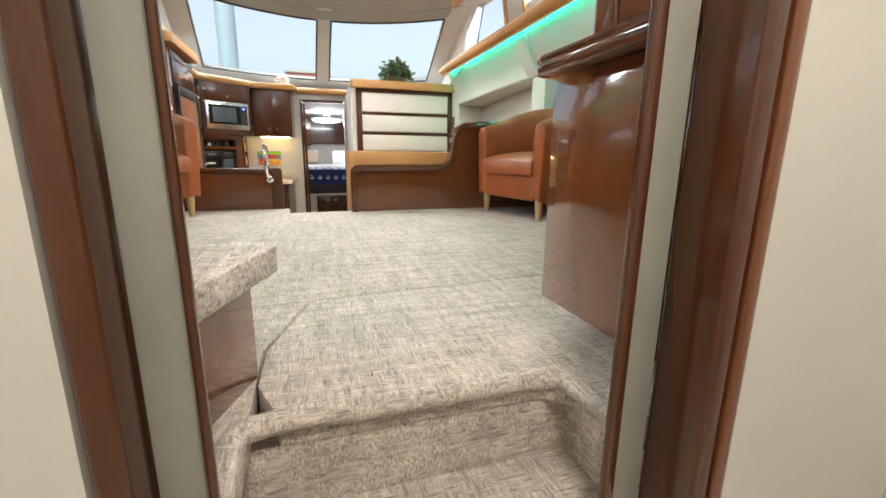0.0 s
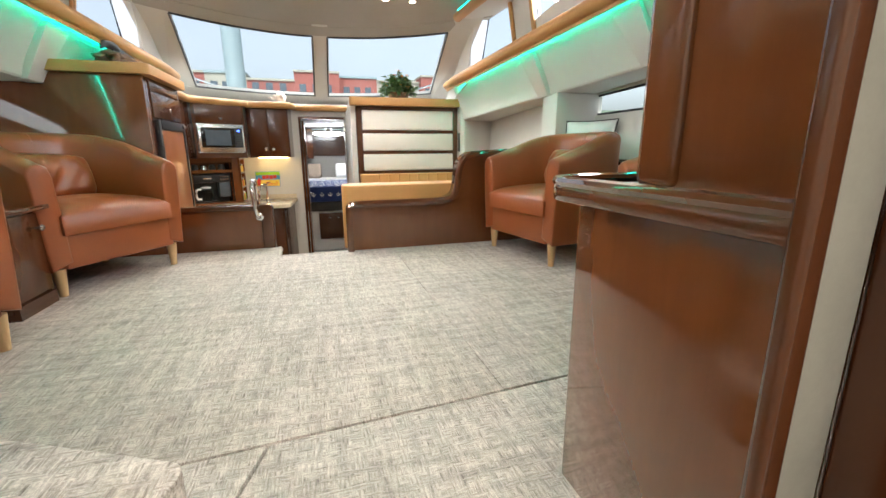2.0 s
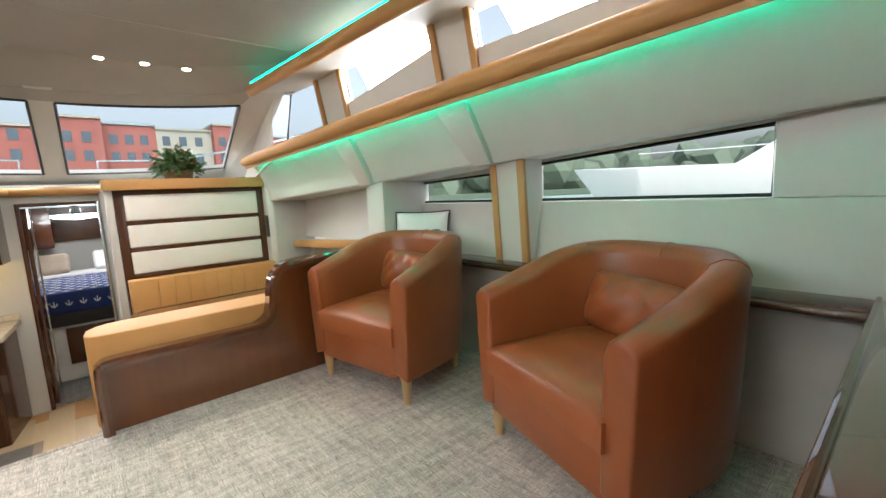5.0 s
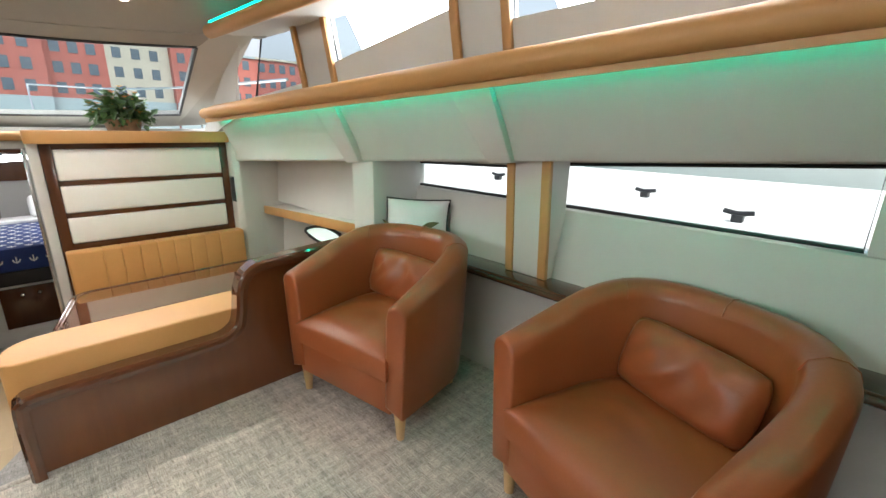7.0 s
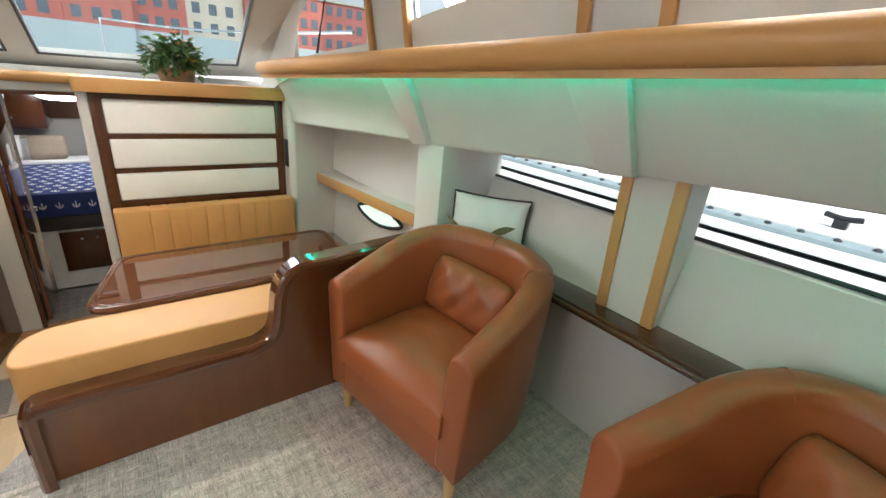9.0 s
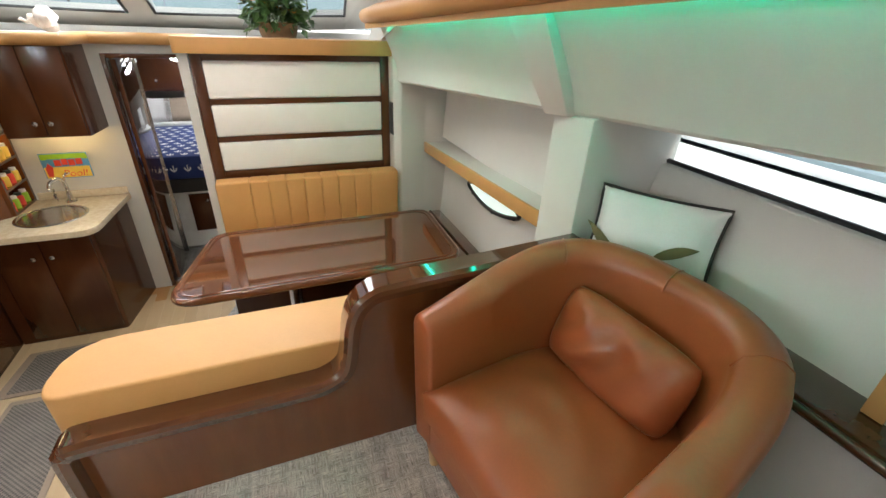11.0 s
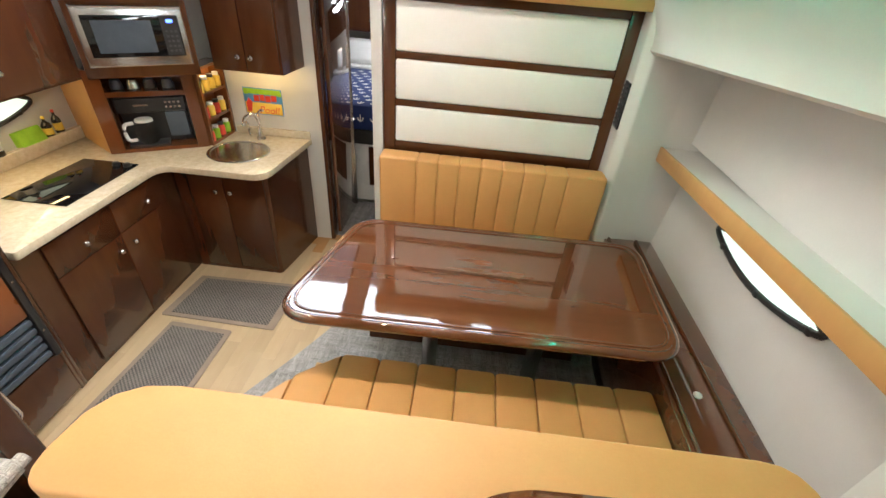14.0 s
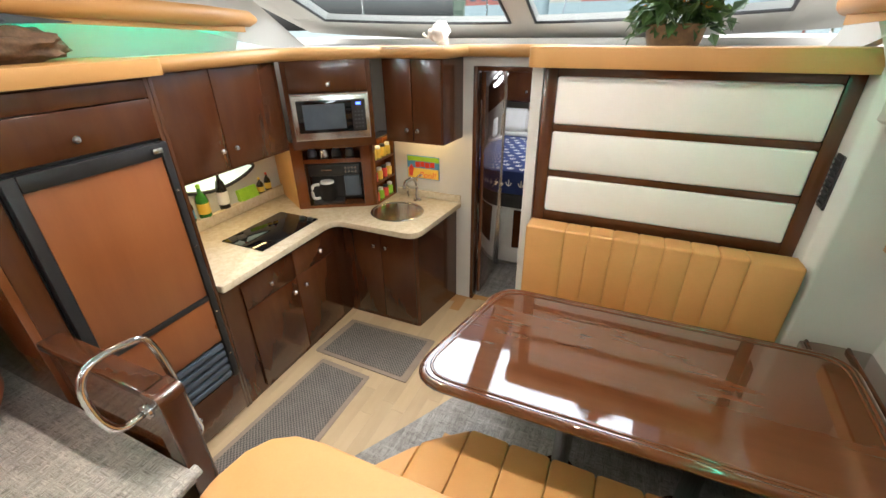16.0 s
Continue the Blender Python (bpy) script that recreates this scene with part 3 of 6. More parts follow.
# pilaster between the hull windows
for flip, px in ((keep, 2.82), (mirror, -1.05)):
    pil = thing("pilaster", (px, 2.73, 0.64), "cream pilaster with honey wood edges", "pilaster", kind="structure")
    part("body", flip(hexa([(2.845, 2.604, 0.642), (2.98, 2.604, 0.642), (2.98, 2.836, 0.642), (2.845, 2.836, 0.642)], [(2.805, 2.604, 1.30), (2.98, 2.604, 1.30), (2.98, 2.836, 1.30), (2.805, 2.836, 1.30)])), CREAM, pil)
    for y in (2.60, 2.795):
        part("edge_trim", flip(hexa([(2.836, y, 0.642), (2.862, y, 0.642), (2.862, y + 0.045, 0.642), (2.836, y + 0.045, 0.642)], [(2.796, y, 1.30), (2.822, y, 1.30), (2.822, y + 0.045, 1.30), (2.796, y + 0.045, 1.30)], None, 0.003)), HONEY, pil, "honey wood edge")
    ledge = thing("ledge", (px - 0.1, 2.5, 0.6), "varnished mahogany ledge under the windows", "ledge", kind="structure")
    part("board", flip(box(2.745, 2.93, 1.22, 3.69, 0.605, 0.64, 0.01)), MAHOGANY, ledge)
    part("moulding", flip(tube([(2.745, 1.22, 0.615), (2.745, 3.69, 0.615)], 0.016, 10)), MAHOGANY, ledge)

# column and dinette recess, starboard
column = thing("column", (2.8, 3.81, 0), "cream padded column beside the dinette", "column", kind="structure")
part("body", hexa([(2.615, 3.70, -0.78), (3.05, 3.70, -0.78), (3.05, 3.92, -0.78), (2.615, 3.92, -0.78)], [(2.625, 3.70, 1.15), (3.05, 3.70, 1.15), (3.05, 3.92, 1.14), (2.62, 3.92, 1.13)], None, 0.012), CREAM, column)
recess = thing("wall_dinette", (2.8, 4.7, 0), "cream hull wall beside the dinette", "wall", kind="structure")
part("back_panel", hexa([(2.80, 3.925, 0.66), (2.95, 3.925, 0.66), (2.95, 5.62, 0.66), (2.80, 5.62, 0.66)], [(2.84, 3.925, 1.30), (2.95, 3.925, 1.30), (2.95, 5.62, 1.30), (2.84, 5.62, 1.30)]), CREAM, recess)
part("hull_panel", hexa([(2.74, 3.925, -0.8), (2.99, 3.925, -0.8), (2.99, 5.62, -0.8), (2.74, 5.62, -0.8)], [(2.845, 3.925, 0.61), (2.99, 3.925, 0.61), (2.99, 5.62, 0.61), (2.845, 5.62, 0.61)]), CREAM, recess)
part("corner_post", hexa(*[[(2.425, 5.50, z), (2.47, 5.46, z), (2.66, 5.50, z), (2.90, 5.50, z), (2.90, 5.75, z), (2.425, 5.75, z)] for z in (-0.75, 1.27)], None, 0.012), CREAM, recess)
part("shelf_top", hexa([(2.64, 3.925, 0.672), (2.90, 3.925, 0.672), (2.90, 5.50, 0.600), (2.67, 5.50, 0.600)], [(2.64, 3.925, 0.700), (2.90, 3.925, 0.700), (2.90, 5.50, 0.624), (2.67, 5.50, 0.624)]), CREAM, recess)
part("shelf_fascia", hexa([(2.625, 3.925, 0.655), (2.638, 3.925, 0.655), (2.668, 5.495, 0.558), (2.655, 5.495, 0.558)], [(2.625, 3.925, 0.728), (2.638, 3.925, 0.728), (2.668, 5.495, 0.632), (2.655, 5.495, 0.632)], None, 0.003), HONEY, recess, "honey wood shelf edge")
part("side_shelf", box(2.53, 2.80, 3.93, 5.495, -0.62, 0.075, 0.008), MAHOGANY_FLAT, recess)
for y in (4.43, 5.33):
    part("button", lathe(((0.016, 0), (0.015, 0.004), (0.008, 0.006)), (2.645, y, 0.075), 14), CREAM, recess, "small cream round stud")
part("side_shelf_fiddle", tube([(2.71, 3.95, 0.078), (2.71, 5.48, 0.078)], 0.009, 8), MAHOGANY, recess)
part("side_shelf_fiddle", tube([(2.555, 3.95, 0.078), (2.555, 5.48, 0.078)], 0.009, 8), MAHOGANY, recess)
part("vent", box(2.418, 2.432, 5.505, 5.575, 0.69, 0.91), BLACK, recess, "dark slotted air vent")
for k in range(9):
    part("vent_slat", box(2.411, 2.417, 5.512, 5.568, 0.703 + k * 0.0225, 0.713 + k * 0.0225), DARK_METAL, recess)

# eye-shaped portlights


def portlight(name, x, y, z, s, lean, long, high, parent_label):
    ob = thing(name, (x, y, z), parent_label, "window", kind="structure")
    loop = []
    for k in range(40):
        a = 2 * math.pi * k / 40
        c = math.cos(a)
        loop.append((x + s * lean * (0.085 * math.sin(a) * (1 - 0.25 * c * c)), y + long * c, z + high * math.sin(a) * (1 - 0.45 * c * c) - 0.016 * c))
    part("rim", tube(loop, 0.013, 8, closed=True), BLACK, ob, "black rubber rim")
    one = bmesh.new()
    one.faces.new([one.verts.new(p) for p in loop])
    part("pane", one, PORT_SKY, ob, "portlight pane with daylight glow")
    for k in (3, 9, 15, 23, 29, 35):
        p = loop[k]
        part("clamp", box(p[0] - 0.014, p[0] + 0.014, p[1] - 0.012, p[1] + 0.012, p[2] - 0.012, p[2] + 0.012, 0.004), BLACK, ob)
    return ob


# emission in the pane stands in for daylight from outside
PORT_SKY = glow("daylight glow put into a portlight pane", (0.78, 0.95, 0.88), 0.32)
portlight("window_6", 2.822, 4.70, 0.47, 1, 0.12, 0.335, 0.068, "eye-shaped portlight with black clamps")
portlight("window_7", -1.045, 5.42, 0.44, -1, 0.12, 0.37, 0.095, "eye-shaped portlight with black clamps")

# ceiling
solo("ceiling", box(-0.75, 2.52, YA, 4.75, 2.03, 2.08), HEADLINER, "taupe padded headliner", "ceiling", "structure")


def shield(u, s):
    """A point of the windscreen: u across from -1 to 1, s from foot to head."""
    foot = Vector((MID + 1.36 * u, 6.46 - 0.26 * u * u, 1.385 + 0.035 * u * u))
    head = Vector((MID + 1.21 * u, 5.40 - 0.50 * u * u, 1.845 - 0.005 * u * u))
    return foot.lerp(head, s)


def strip_surface(us, s0, s1, thick):
    one = bmesh.new()
    lo = [[one.verts.new(shield(u, s)) for s in (s0, s1)] for u in us]
    hi = [[one.verts.new(shield(u, s) + Vector((0, 0.03, 0.07)) * thick) for s in (s0, s1)] for u in us]
    for a, b, c, d in zip(lo, lo[1:], hi, hi[1:]):
        one.faces.new((a[0], b[0], b[1], a[1]))
        one.faces.new((c[0], c[1], d[1], d[0]))
        one.faces.new((a[0], c[0], d[0], b[0]))
        one.faces.new((a[1], b[1], d[1], c[1]))
    for a, c in ((lo[0], hi[0]), (lo[-1], hi[-1])):
        one.faces.new((a[0], a[1], c[1], c[0]))
    return one


def span(a, b, n=10):
    return [a + (b - a) * k / n for k in range(n + 1)]


screen = thing("windscreen", (MID, 6.3, 1.3), "two-pane curved windscreen with cream pillars", "windscreen", kind="structure")
part("mullion", strip_surface(span(-0.062, 0.062, 2), -0.14, 1.14, 0.9), CREAM, screen)
part("sill", strip_surface(span(-1.16, 1.16, 20), -0.22, 0.0, 0.7), CREAM, screen)
part("header", strip_surface(span(-1.2, 1.2, 20), 1.0, 1.12, 0.7), HEADLINER, screen)
for s in (-1, 1):
    part("pillar", strip_surface(sorted((s * 1.0, s * 1.2)), -0.22, 1.12, 0.8), CREAM, screen)
    us = span(0.062 * s, 1.0 * s)
    pane = part("pane", strip_surface(us, 0.0, 1.0, 0.07), SCREEN_GLASS, screen)
    pane.visible_shadow = False
    edge = [shield(u, 0.012) for u in us] + [shield(u, 0.988) for u in us[::-1]]
    part("seal", tube(edge, 0.010, 6, closed=True), BLACK, screen)
# brow between the screen and the headliner, and the corners beside it
one = bmesh.new()
rows = []
for u in span(-1.25, 1.25, 24):
    h = shield(u, 1.10)
    rows.append([one.verts.new(p) for p in (h, h + Vector((0, -0.16, 0.10)), h + Vector((0, -0.42, 0.165)), (h.x, 4.0, 2.028), (h.x, 4.0, 2.12), (h.x, 5.9, 2.12))])
for a, b in zip(rows, rows[1:]):
    for k in range(5):
        one.faces.new((a[k], b[k], b[k + 1], a[k + 1]))
solo("ceiling_brow", one, HEADLINER, "curved headliner brow above the windscreen", "ceiling", "structure")
for flip in (keep, mirror):
    a, b = shield(1.18, -0.2), shield(1.18, 1.12)
    solo("corner_trim", flip(slab([(a.x - 0.05, a.y, a.z - 0.2), (b.x + 0.02, b.y, b.z + 0.1), (2.31, 4.80, 2.05), (2.40, 5.1, 1.40)], -0.05)), CREAM, "cream corner trim beside the windscreen", "trim", "structure")
dash = solo("dashboard", prism([(-1.0, 4.72), (-0.48, 4.72), (-0.48, 5.60), (0.0, 6.02), (0.5, 6.05), (0.52, 6.33), (1.18, 6.33), (1.18, 5.63), (2.46, 5.63), (2.6, 6.7), (-1.0, 6.7)], 1.215, 1.262), CREAM, "cream dashboard shelf under the windscreen", "shelf", "structure")
solo("roof_skin", box(-1.0, 2.8, YA, 4.9, 2.10, 2.14), GELCOAT, "white boat roof", "roof", "structure")

# forward bulkhead with the cabin door
fwd = thing("wall_forward", (0.9, 6.4, -0.78), "cream forward bulkhead around the cabin door", "wall", kind="structure")
part("wall_panel", box(-1.2, 0.575, 6.40, 6.46, -0.8, 1.214), CREAM, fwd)
part("wall_panel", box(0.575, 1.20, 6.40, 6.46, 1.135, 1.214), CREAM, fwd)
part("return_panel", box(1.165, 1.219, 5.602, 6.46, -0.8, 1.2), CREAM, fwd)
part("wall_panel", box(1.221, 3.0, 6.40, 6.46, -0.9, 1.214), CREAM, fwd)
frame2 = thing("door_2", (0.9, 6.4, -0.78), "dark mahogany cabin door frame with open door", "door", kind="structure")
part("jamb", box(0.577, 0.607, 6.385, 6.475, -0.78, 1.132, 0.003), MAHOGANY, frame2)
part("jamb", box(1.135, 1.163, 6.385, 6.475, -0.78, 1.132, 0.003), STEEL, frame2)
part("head", box(0.577, 1.163, 6.387, 6.473, 1.104, 1.133, 0.003), MAHOGANY, frame2)
leaf = part("leaf", box(0.610, 0.640, 6.48, 7.02, -0.76, 1.09, 0.004), MAHOGANY_FLAT, frame2, "open glossy mahogany door leaf")
part("handle", tube(arc([(0.645, 6.95, 0.12), (0.675, 6.95, 0.12), (0.675, 6.86, 0.12)], 4), 0.008, 8), CHROME, leaf)
part("leaf_edge", box(0.609, 0.642, 7.021, 7.028, -0.76, 1.09), STEEL, frame2)

# port hull wall in the galley
hull = thing("wall_galley", (-1.1, 5.3, -0.78), "cream hull wall behind the galley", "wall", kind="structure")
part("hull_panel", hexa([(-1.02, 4.2, -0.9), (-1.2, 4.2, -0.9), (-1.2, 6.4, -0.9), (-1.02, 6.4, -0.9)], [(-1.075, 4.2, 1.2), (-1.2, 4.2, 1.2), (-1.2, 6.4, 1.2), (-1.075, 6.4, 1.2)]), CREAM, hull)

# ---- the galley ----
FX = -0.29   # front of the port cabinets


def fronts(parent, name, outline_boxes, material, bevel=0.006):
    return [part(name, box(*b, bevel), material, parent) for b in outline_boxes]


fridge_case = thing("refrigerator_cabinet", (-0.6, 4.3, GALLEY), "tall glossy mahogany cabinet around the refrigerator", "cabinet")
part("aft_panel", box(-1.15, -0.285, 3.935, 3.965, -0.9, 1.20, 0.004), HUTCH, fridge_case)
part("fore_panel", box(-1.0, FX, 4.685, 4.705, GALLEY, 1.20, 0.003), MAHOGANY, fridge_case)
part("stile", box(FX - 0.03, FX, 3.966, 4.05, GALLEY, 1.20, 0.003), MAHOGANY, fridge_case)
part("stile", box(FX - 0.03, FX, 4.665, 4.684, GALLEY, 1.20, 0.002), MAHOGANY, fridge_case)
part("top_rail", box(FX - 0.03, FX, 4.051, 4.664, 1.192, 1.20), MAHOGANY, fridge_case)
part("inner_top", box(-1.0, FX - 0.03, 3.966, 4.684, 1.18, 1.20), MAHOGANY, fridge_case)
part("drawer_front", box(FX - 0.02, FX + 0.004, 4.053, 4.662, 1.118, 1.190, 0.003), MAHOGANY, fridge_case)
d = part("drawer_front", box(FX - 0.02, FX + 0.006, 4.053, 4.662, 0.945, 1.113, 0.003), MAHOGANY, fridge_case)
knob(d, (FX + 0.006, 4.33, 1.01), (1, 0, 0))
d = part("drawer_front", box(FX - 0.02, FX + 0.004, 4.053, 4.662, GALLEY + 0.02, -0.475, 0.003), MAHOGANY, fridge_case)
knob(d, (FX + 0.004, 4.36, -0.56), (1, 0, 0))
fr = thing("refrigerator", (-0.6, 4.35, -0.42), "built-in refrigerator with cherry wood door panels and black frame", "refrigerator")
part("body", box(-0.95, FX - 0.015, 4.056, 4.66, -0.47, 0.94), BLACK, fr)
part("frame_side", box(FX - 0.012, FX + 0.028, 4.060, 4.105, -0.47, 0.93, 0.004), BLACK, fr)
part("frame_side", box(FX - 0.012, FX + 0.028, 4.632, 4.666, -0.47, 0.93, 0.004), BLACK, fr)
part("frame_top", box(FX - 0.012, FX + 0.032, 4.106, 4.629, 0.868, 0.93, 0.004), BLACK, fr, "black frame with handle groove")
part("hinge", box(FX + 0.03, FX + 0.05, 4.58, 4.625, 0.89, 0.915, 0.004), STEEL, fr)
part("door_panel", box(FX - 0.01, FX + 0.02, 4.107, 4.628, 0.115, 0.866, 0.003), CHERRY, fr, "cherry wood door panel")
part("divider", box(FX - 0.01, FX + 0.026, 4.107, 4.628, 0.085, 0.113, 0.003), BLACK, fr)
part("door_panel", box(FX - 0.01, FX + 0.02, 4.107, 4.628, -0.19, 0.083, 0.003), CHERRY, fr, "cherry wood lower panel")
for k in range(5):
    part("grille_slat", box(FX - 0.005, FX + 0.024, 4.107, 4.628, -0.246 - 0.052 * k, -0.208 - 0.052 * k, 0.010), SLATE, fr, "blue-grey grille slat")
for z in (0.7, 0.4, 0.0, -0.3):
    part("screw", box(FX + 0.028, FX + 0.031, 4.64, 4.65, z, z + 0.01), STEEL, fr)

base_port = thing("base_cabinet", (-0.6, 5.2, GALLEY), "mahogany base cabinet under the cooktop", "cabinet", "galley base cabinets")
part("body", box(-1.0, FX - 0.004, 4.708, 6.39, GALLEY, 0.075), MAHOGANY, base_port)
for y0, y1, z0, z1, ky in ((4.84, 5.27, -0.135, 0.055, 5.04), (5.274, 5.70, -0.135, 0.055, 5.52), (4.84, 5.27, -0.74, -0.139, 5.215), (5.274, 5.70, -0.74, -0.139, 5.33)):
    d = part("door" if z0 < -0.3 else "drawer_front", box(FX - 0.004, FX + 0.012, y0, y1, z0, z1, 0.004), MAHOGANY, base_port)
    knob(d, (FX + 0.012, ky, z1 - (0.105 if z1 > 0 else 0.085)), (1, 0, 0))
base_fwd = thing("base_cabinet", (0.1, 6.1, GALLEY), "mahogany base cabinet under the sink", "cabinet", "galley base cabinets")
part("body", prism(rounded([(-0.285, 5.84), (0.36, 5.84), (0.45, 6.39), (-0.285, 6.39)], [0, 0.03, 0, 0]), GALLEY, 0.075), MAHOGANY, base_fwd)
for x0, x1, kx in ((-0.20, 0.055, 0.006), (0.059, 0.345, 0.108)):
    d = part("door", box(x0, x1, 5.824, 5.838, -0.74, 0.05, 0.004), MAHOGANY, base_fwd)
    knob(d, (kx, 5.824, -0.095), (0, -1, 0))
top = thing("worktop", (-0.2, 5.6, 0.08), "cream solid surface galley worktop with rounded edge", "worktop")
plan = rounded([(-1.06, 4.71), (-0.255, 4.71), (-0.255, 5.70), (0.43, 5.70), (0.49, 6.395), (-1.06, 6.395)], [0, 0.015, 0.10, 0.11, 0.0, 0], 8)
part("slab", prism(plan, 0.078, 0.12, None, 0.008), COUNTER, top)
part("splashback", box(-0.08, 0.485, 6.372, 6.398, 0.1215, 0.175, 0.004), COUNTER, top)
part("splashback", box(-1.015, -0.985, 4.71, 6.02, 0.1215, 0.20, 0.004), COUNTER, top)
part("bottle_shelf", box(-1.06, -1.0, 4.71, 6.02, 0.122, 0.19), COUNTER, top)
hob = thing("cooktop", (-0.53, 5.4, 0.12), "black glass two-ring cooktop", "cooktop")
part("glass_plate", box(-0.72, -0.36, 5.115, 5.665, 0.1205, 0.128, 0.003), BLACK_GLASS, hob)
for x in (-0.40, -0.47):
    part("dial", lathe(((0.022, 0), (0.020, 0.018), (0.014, 0.022)), (x, 5.62, 0.128), 14), BLACK, hob)
sink = thing("sink", (0.11, 6.02, 0.12), "round stainless steel sink set in the worktop", "sink")
part("rim", tube([(0.11 + 0.195 * math.cos(a), 6.02 + 0.185 * math.sin(a), 0.124) for a in span(0, 2 * math.pi * 31 / 32, 31)], 0.012, 8, closed=True, flat=0.5), STEEL, sink)
bm = lathe(((0.185, 0.0), (0.18, 0.002), (0.165, 0.003), (0.13, 0.0025), (0.03, 0.002), (0.02, 0.0015)), (0.11, 6.02, 0.1206), 32)
part("bowl", bm, STEEL, sink)
tap = thing("tap", (0.12, 6.30, 0.12), "chrome swan-neck galley tap", "tap")
part("base", lathe(((0.035, 0), (0.032, 0.012), (0.02, 0.02), (0.018, 0.06)), (0.14, 6.30, 0.121), 14), CHROME, tap)
part("spout", tube(arc([(0.14, 6.30, 0.16), (0.14, 6.30, 0.26), (0.12, 6.27, 0.31), (0.085, 6.22, 0.29), (0.08, 6.20, 0.24)], 5), 0.014, 10), CHROME, tap)
part("lever", tube(arc([(0.14, 6.30, 0.26), (0.15, 6.31, 0.32), (0.19, 6.30, 0.335)], 4), 0.008, 8), CHROME, tap)
part("soap_pump", tube(arc([(0.05, 6.31, 0.122), (0.05, 6.31, 0.22), (0.04, 6.28, 0.235)], 4), 0.011, 8), CHROME, tap)

# wall cabinets
UX = -0.45
wall_cab = thing("wall_cabinet", (-0.7, 5.2, 0.64), "mahogany wall cabinet above the cooktop", "cabinet", "galley wall cabinets")
part("body", prism([(-1.07, 4.708), (UX - 0.016, 4.708), (UX - 0.016, 5.615), (-1.07, 5.615)], 0.64, 1.213), MAHOGANY, wall_cab)
for y0, y1, ky in ((4.72, 5.118, 5.075), (5.122, 5.60, 5.17)):
    d = part("door", box(UX - 0.016, UX, y0, y1, 0.655, 1.20, 0.004), MAHOGANY, wall_cab)
    knob(d, (UX, ky, 0.765), (1, 0, 0))
corner = thing("corner_cabinet", (-0.4, 5.95, 0.12), "mahogany corner cabinet around microwave and coffee niche", "cabinet", "galley wall cabinets")
A2, B2 = Vector((-0.43, 5.615, 0)), Vector((0.015, 5.955, 0))
dv = (B2 - A2).normalized()
nv = Vector((dv.y, -dv.x, 0))


def diag(s, out, z):
    """A point on the diagonal front: s metres along it, out metres in front."""
    p = A2 + dv * s + nv * out
    return (p.x, p.y, z)


def diag_box(s0, s1, o0, o1, z0, z1, bevel=0.0):
    return hexa([diag(s0, o0, z0), diag(s1, o0, z0), diag(s1, o1, z0), diag(s0, o1, z0)], [diag(s0, o0, z1), diag(s1, o0, z1), diag(s1, o1, z1), diag(s0, o1, z1)], None, bevel)


L = (B2 - A2).length
part("upper_body", diag_box(0, L, -0.40, -0.02, 1.0, 1.213), MAHOGANY, corner)
d = part("flap_door", diag_box(0.03, L - 0.03, -0.02, 0.0, 1.012, 1.20, 0.004), MAHOGANY, corner)
knob(d, diag(L / 2, 0, 1.055), nv)
part("stile", diag_box(0.0, 0.028, -0.02, 0.0, 0.64, 1.213), MAHOGANY, corner)
part("stile", diag_box(L - 0.028, L, -0.02, 0.0, 0.64, 1.213), MAHOGANY, corner)
part("bottom_rail", diag_box(0.0, L, -0.40, 0.0, 0.642, 0.698), MAHOGANY, corner)
# lower niche, set back
A3, B3 = Vector((-0.62, 5.77, 0)), Vector((-0.12, 6.06, 0))
A2s, dvs, nvs = A2, dv, nv
A2, dv = A3, (B3 - A3).normalized()
nv = Vector((dv.y, -dv.x, 0))
L3 = (B3 - A3).length
part("niche_side", diag_box(0.0, 0.085, -0.22, 0, 0.122, 0.641), HUTCH, corner)
part("niche_side", diag_box(L3 - 0.07, L3, -0.22, 0, 0.122, 0.641), HUTCH, corner)
part("niche_shelf", diag_box(0.086, L3 - 0.071, -0.22, 0, 0.478, 0.51), HUTCH, corner)
part("niche_head", diag_box(0.086, L3 - 0.071, -0.22, 0, 0.59, 0.641), HUTCH, corner)
part("niche_floor", diag_box(0.086, L3 - 0.071, -0.22, 0, 0.122, 0.145), HUTCH, corner)
part("niche_back", diag_box(0.0, L3, -0.24, -0.221, 0.122, 0.641), MAHOGANY, corner)
part("wing_panel", slab([(-1.06, 6.04, 0.122), (-0.62, 5.772, 0.122), (-0.62, 5.772, 0.641), (-1.06, 6.04, 0.641)], -0.02), HONEY, corner, "honey wood wing panel")
coffee = thing("coffee_maker", diag(0.29, -0.1, 0.145), "black coffee maker with white-handled glass jug", "coffee maker")
part("body", diag_box(0.10, 0.49, -0.20, -0.12, 0.146, 0.46, 0.006), BLACK, coffee)
part("head", diag_box(0.10, 0.49, -0.119, -0.03, 0.37, 0.46, 0.008), BLACK, coffee)
part("tank", diag_box(0.36, 0.48, -0.119, -0.04, 0.20, 0.365, 0.008), SLATE, coffee)
part("warming_plate", diag_box(0.11, 0.34, -0.119, -0.02, 0.146, 0.165, 0.004), BLACK, coffee)
jugp = diag(0.225, -0.065, 0.166)
part("jug", lathe(((0.05, 0), (0.066, 0.02), (0.068, 0.07), (0.05, 0.12), (0.052, 0.14)), jugp, 18), JUG, coffee, "clear glass jug")
part("jug_lid", lathe(((0.054, 0.141), (0.05, 0.155), (0.02, 0.16)), jugp, 16), WHITE_CLOTH, coffee)
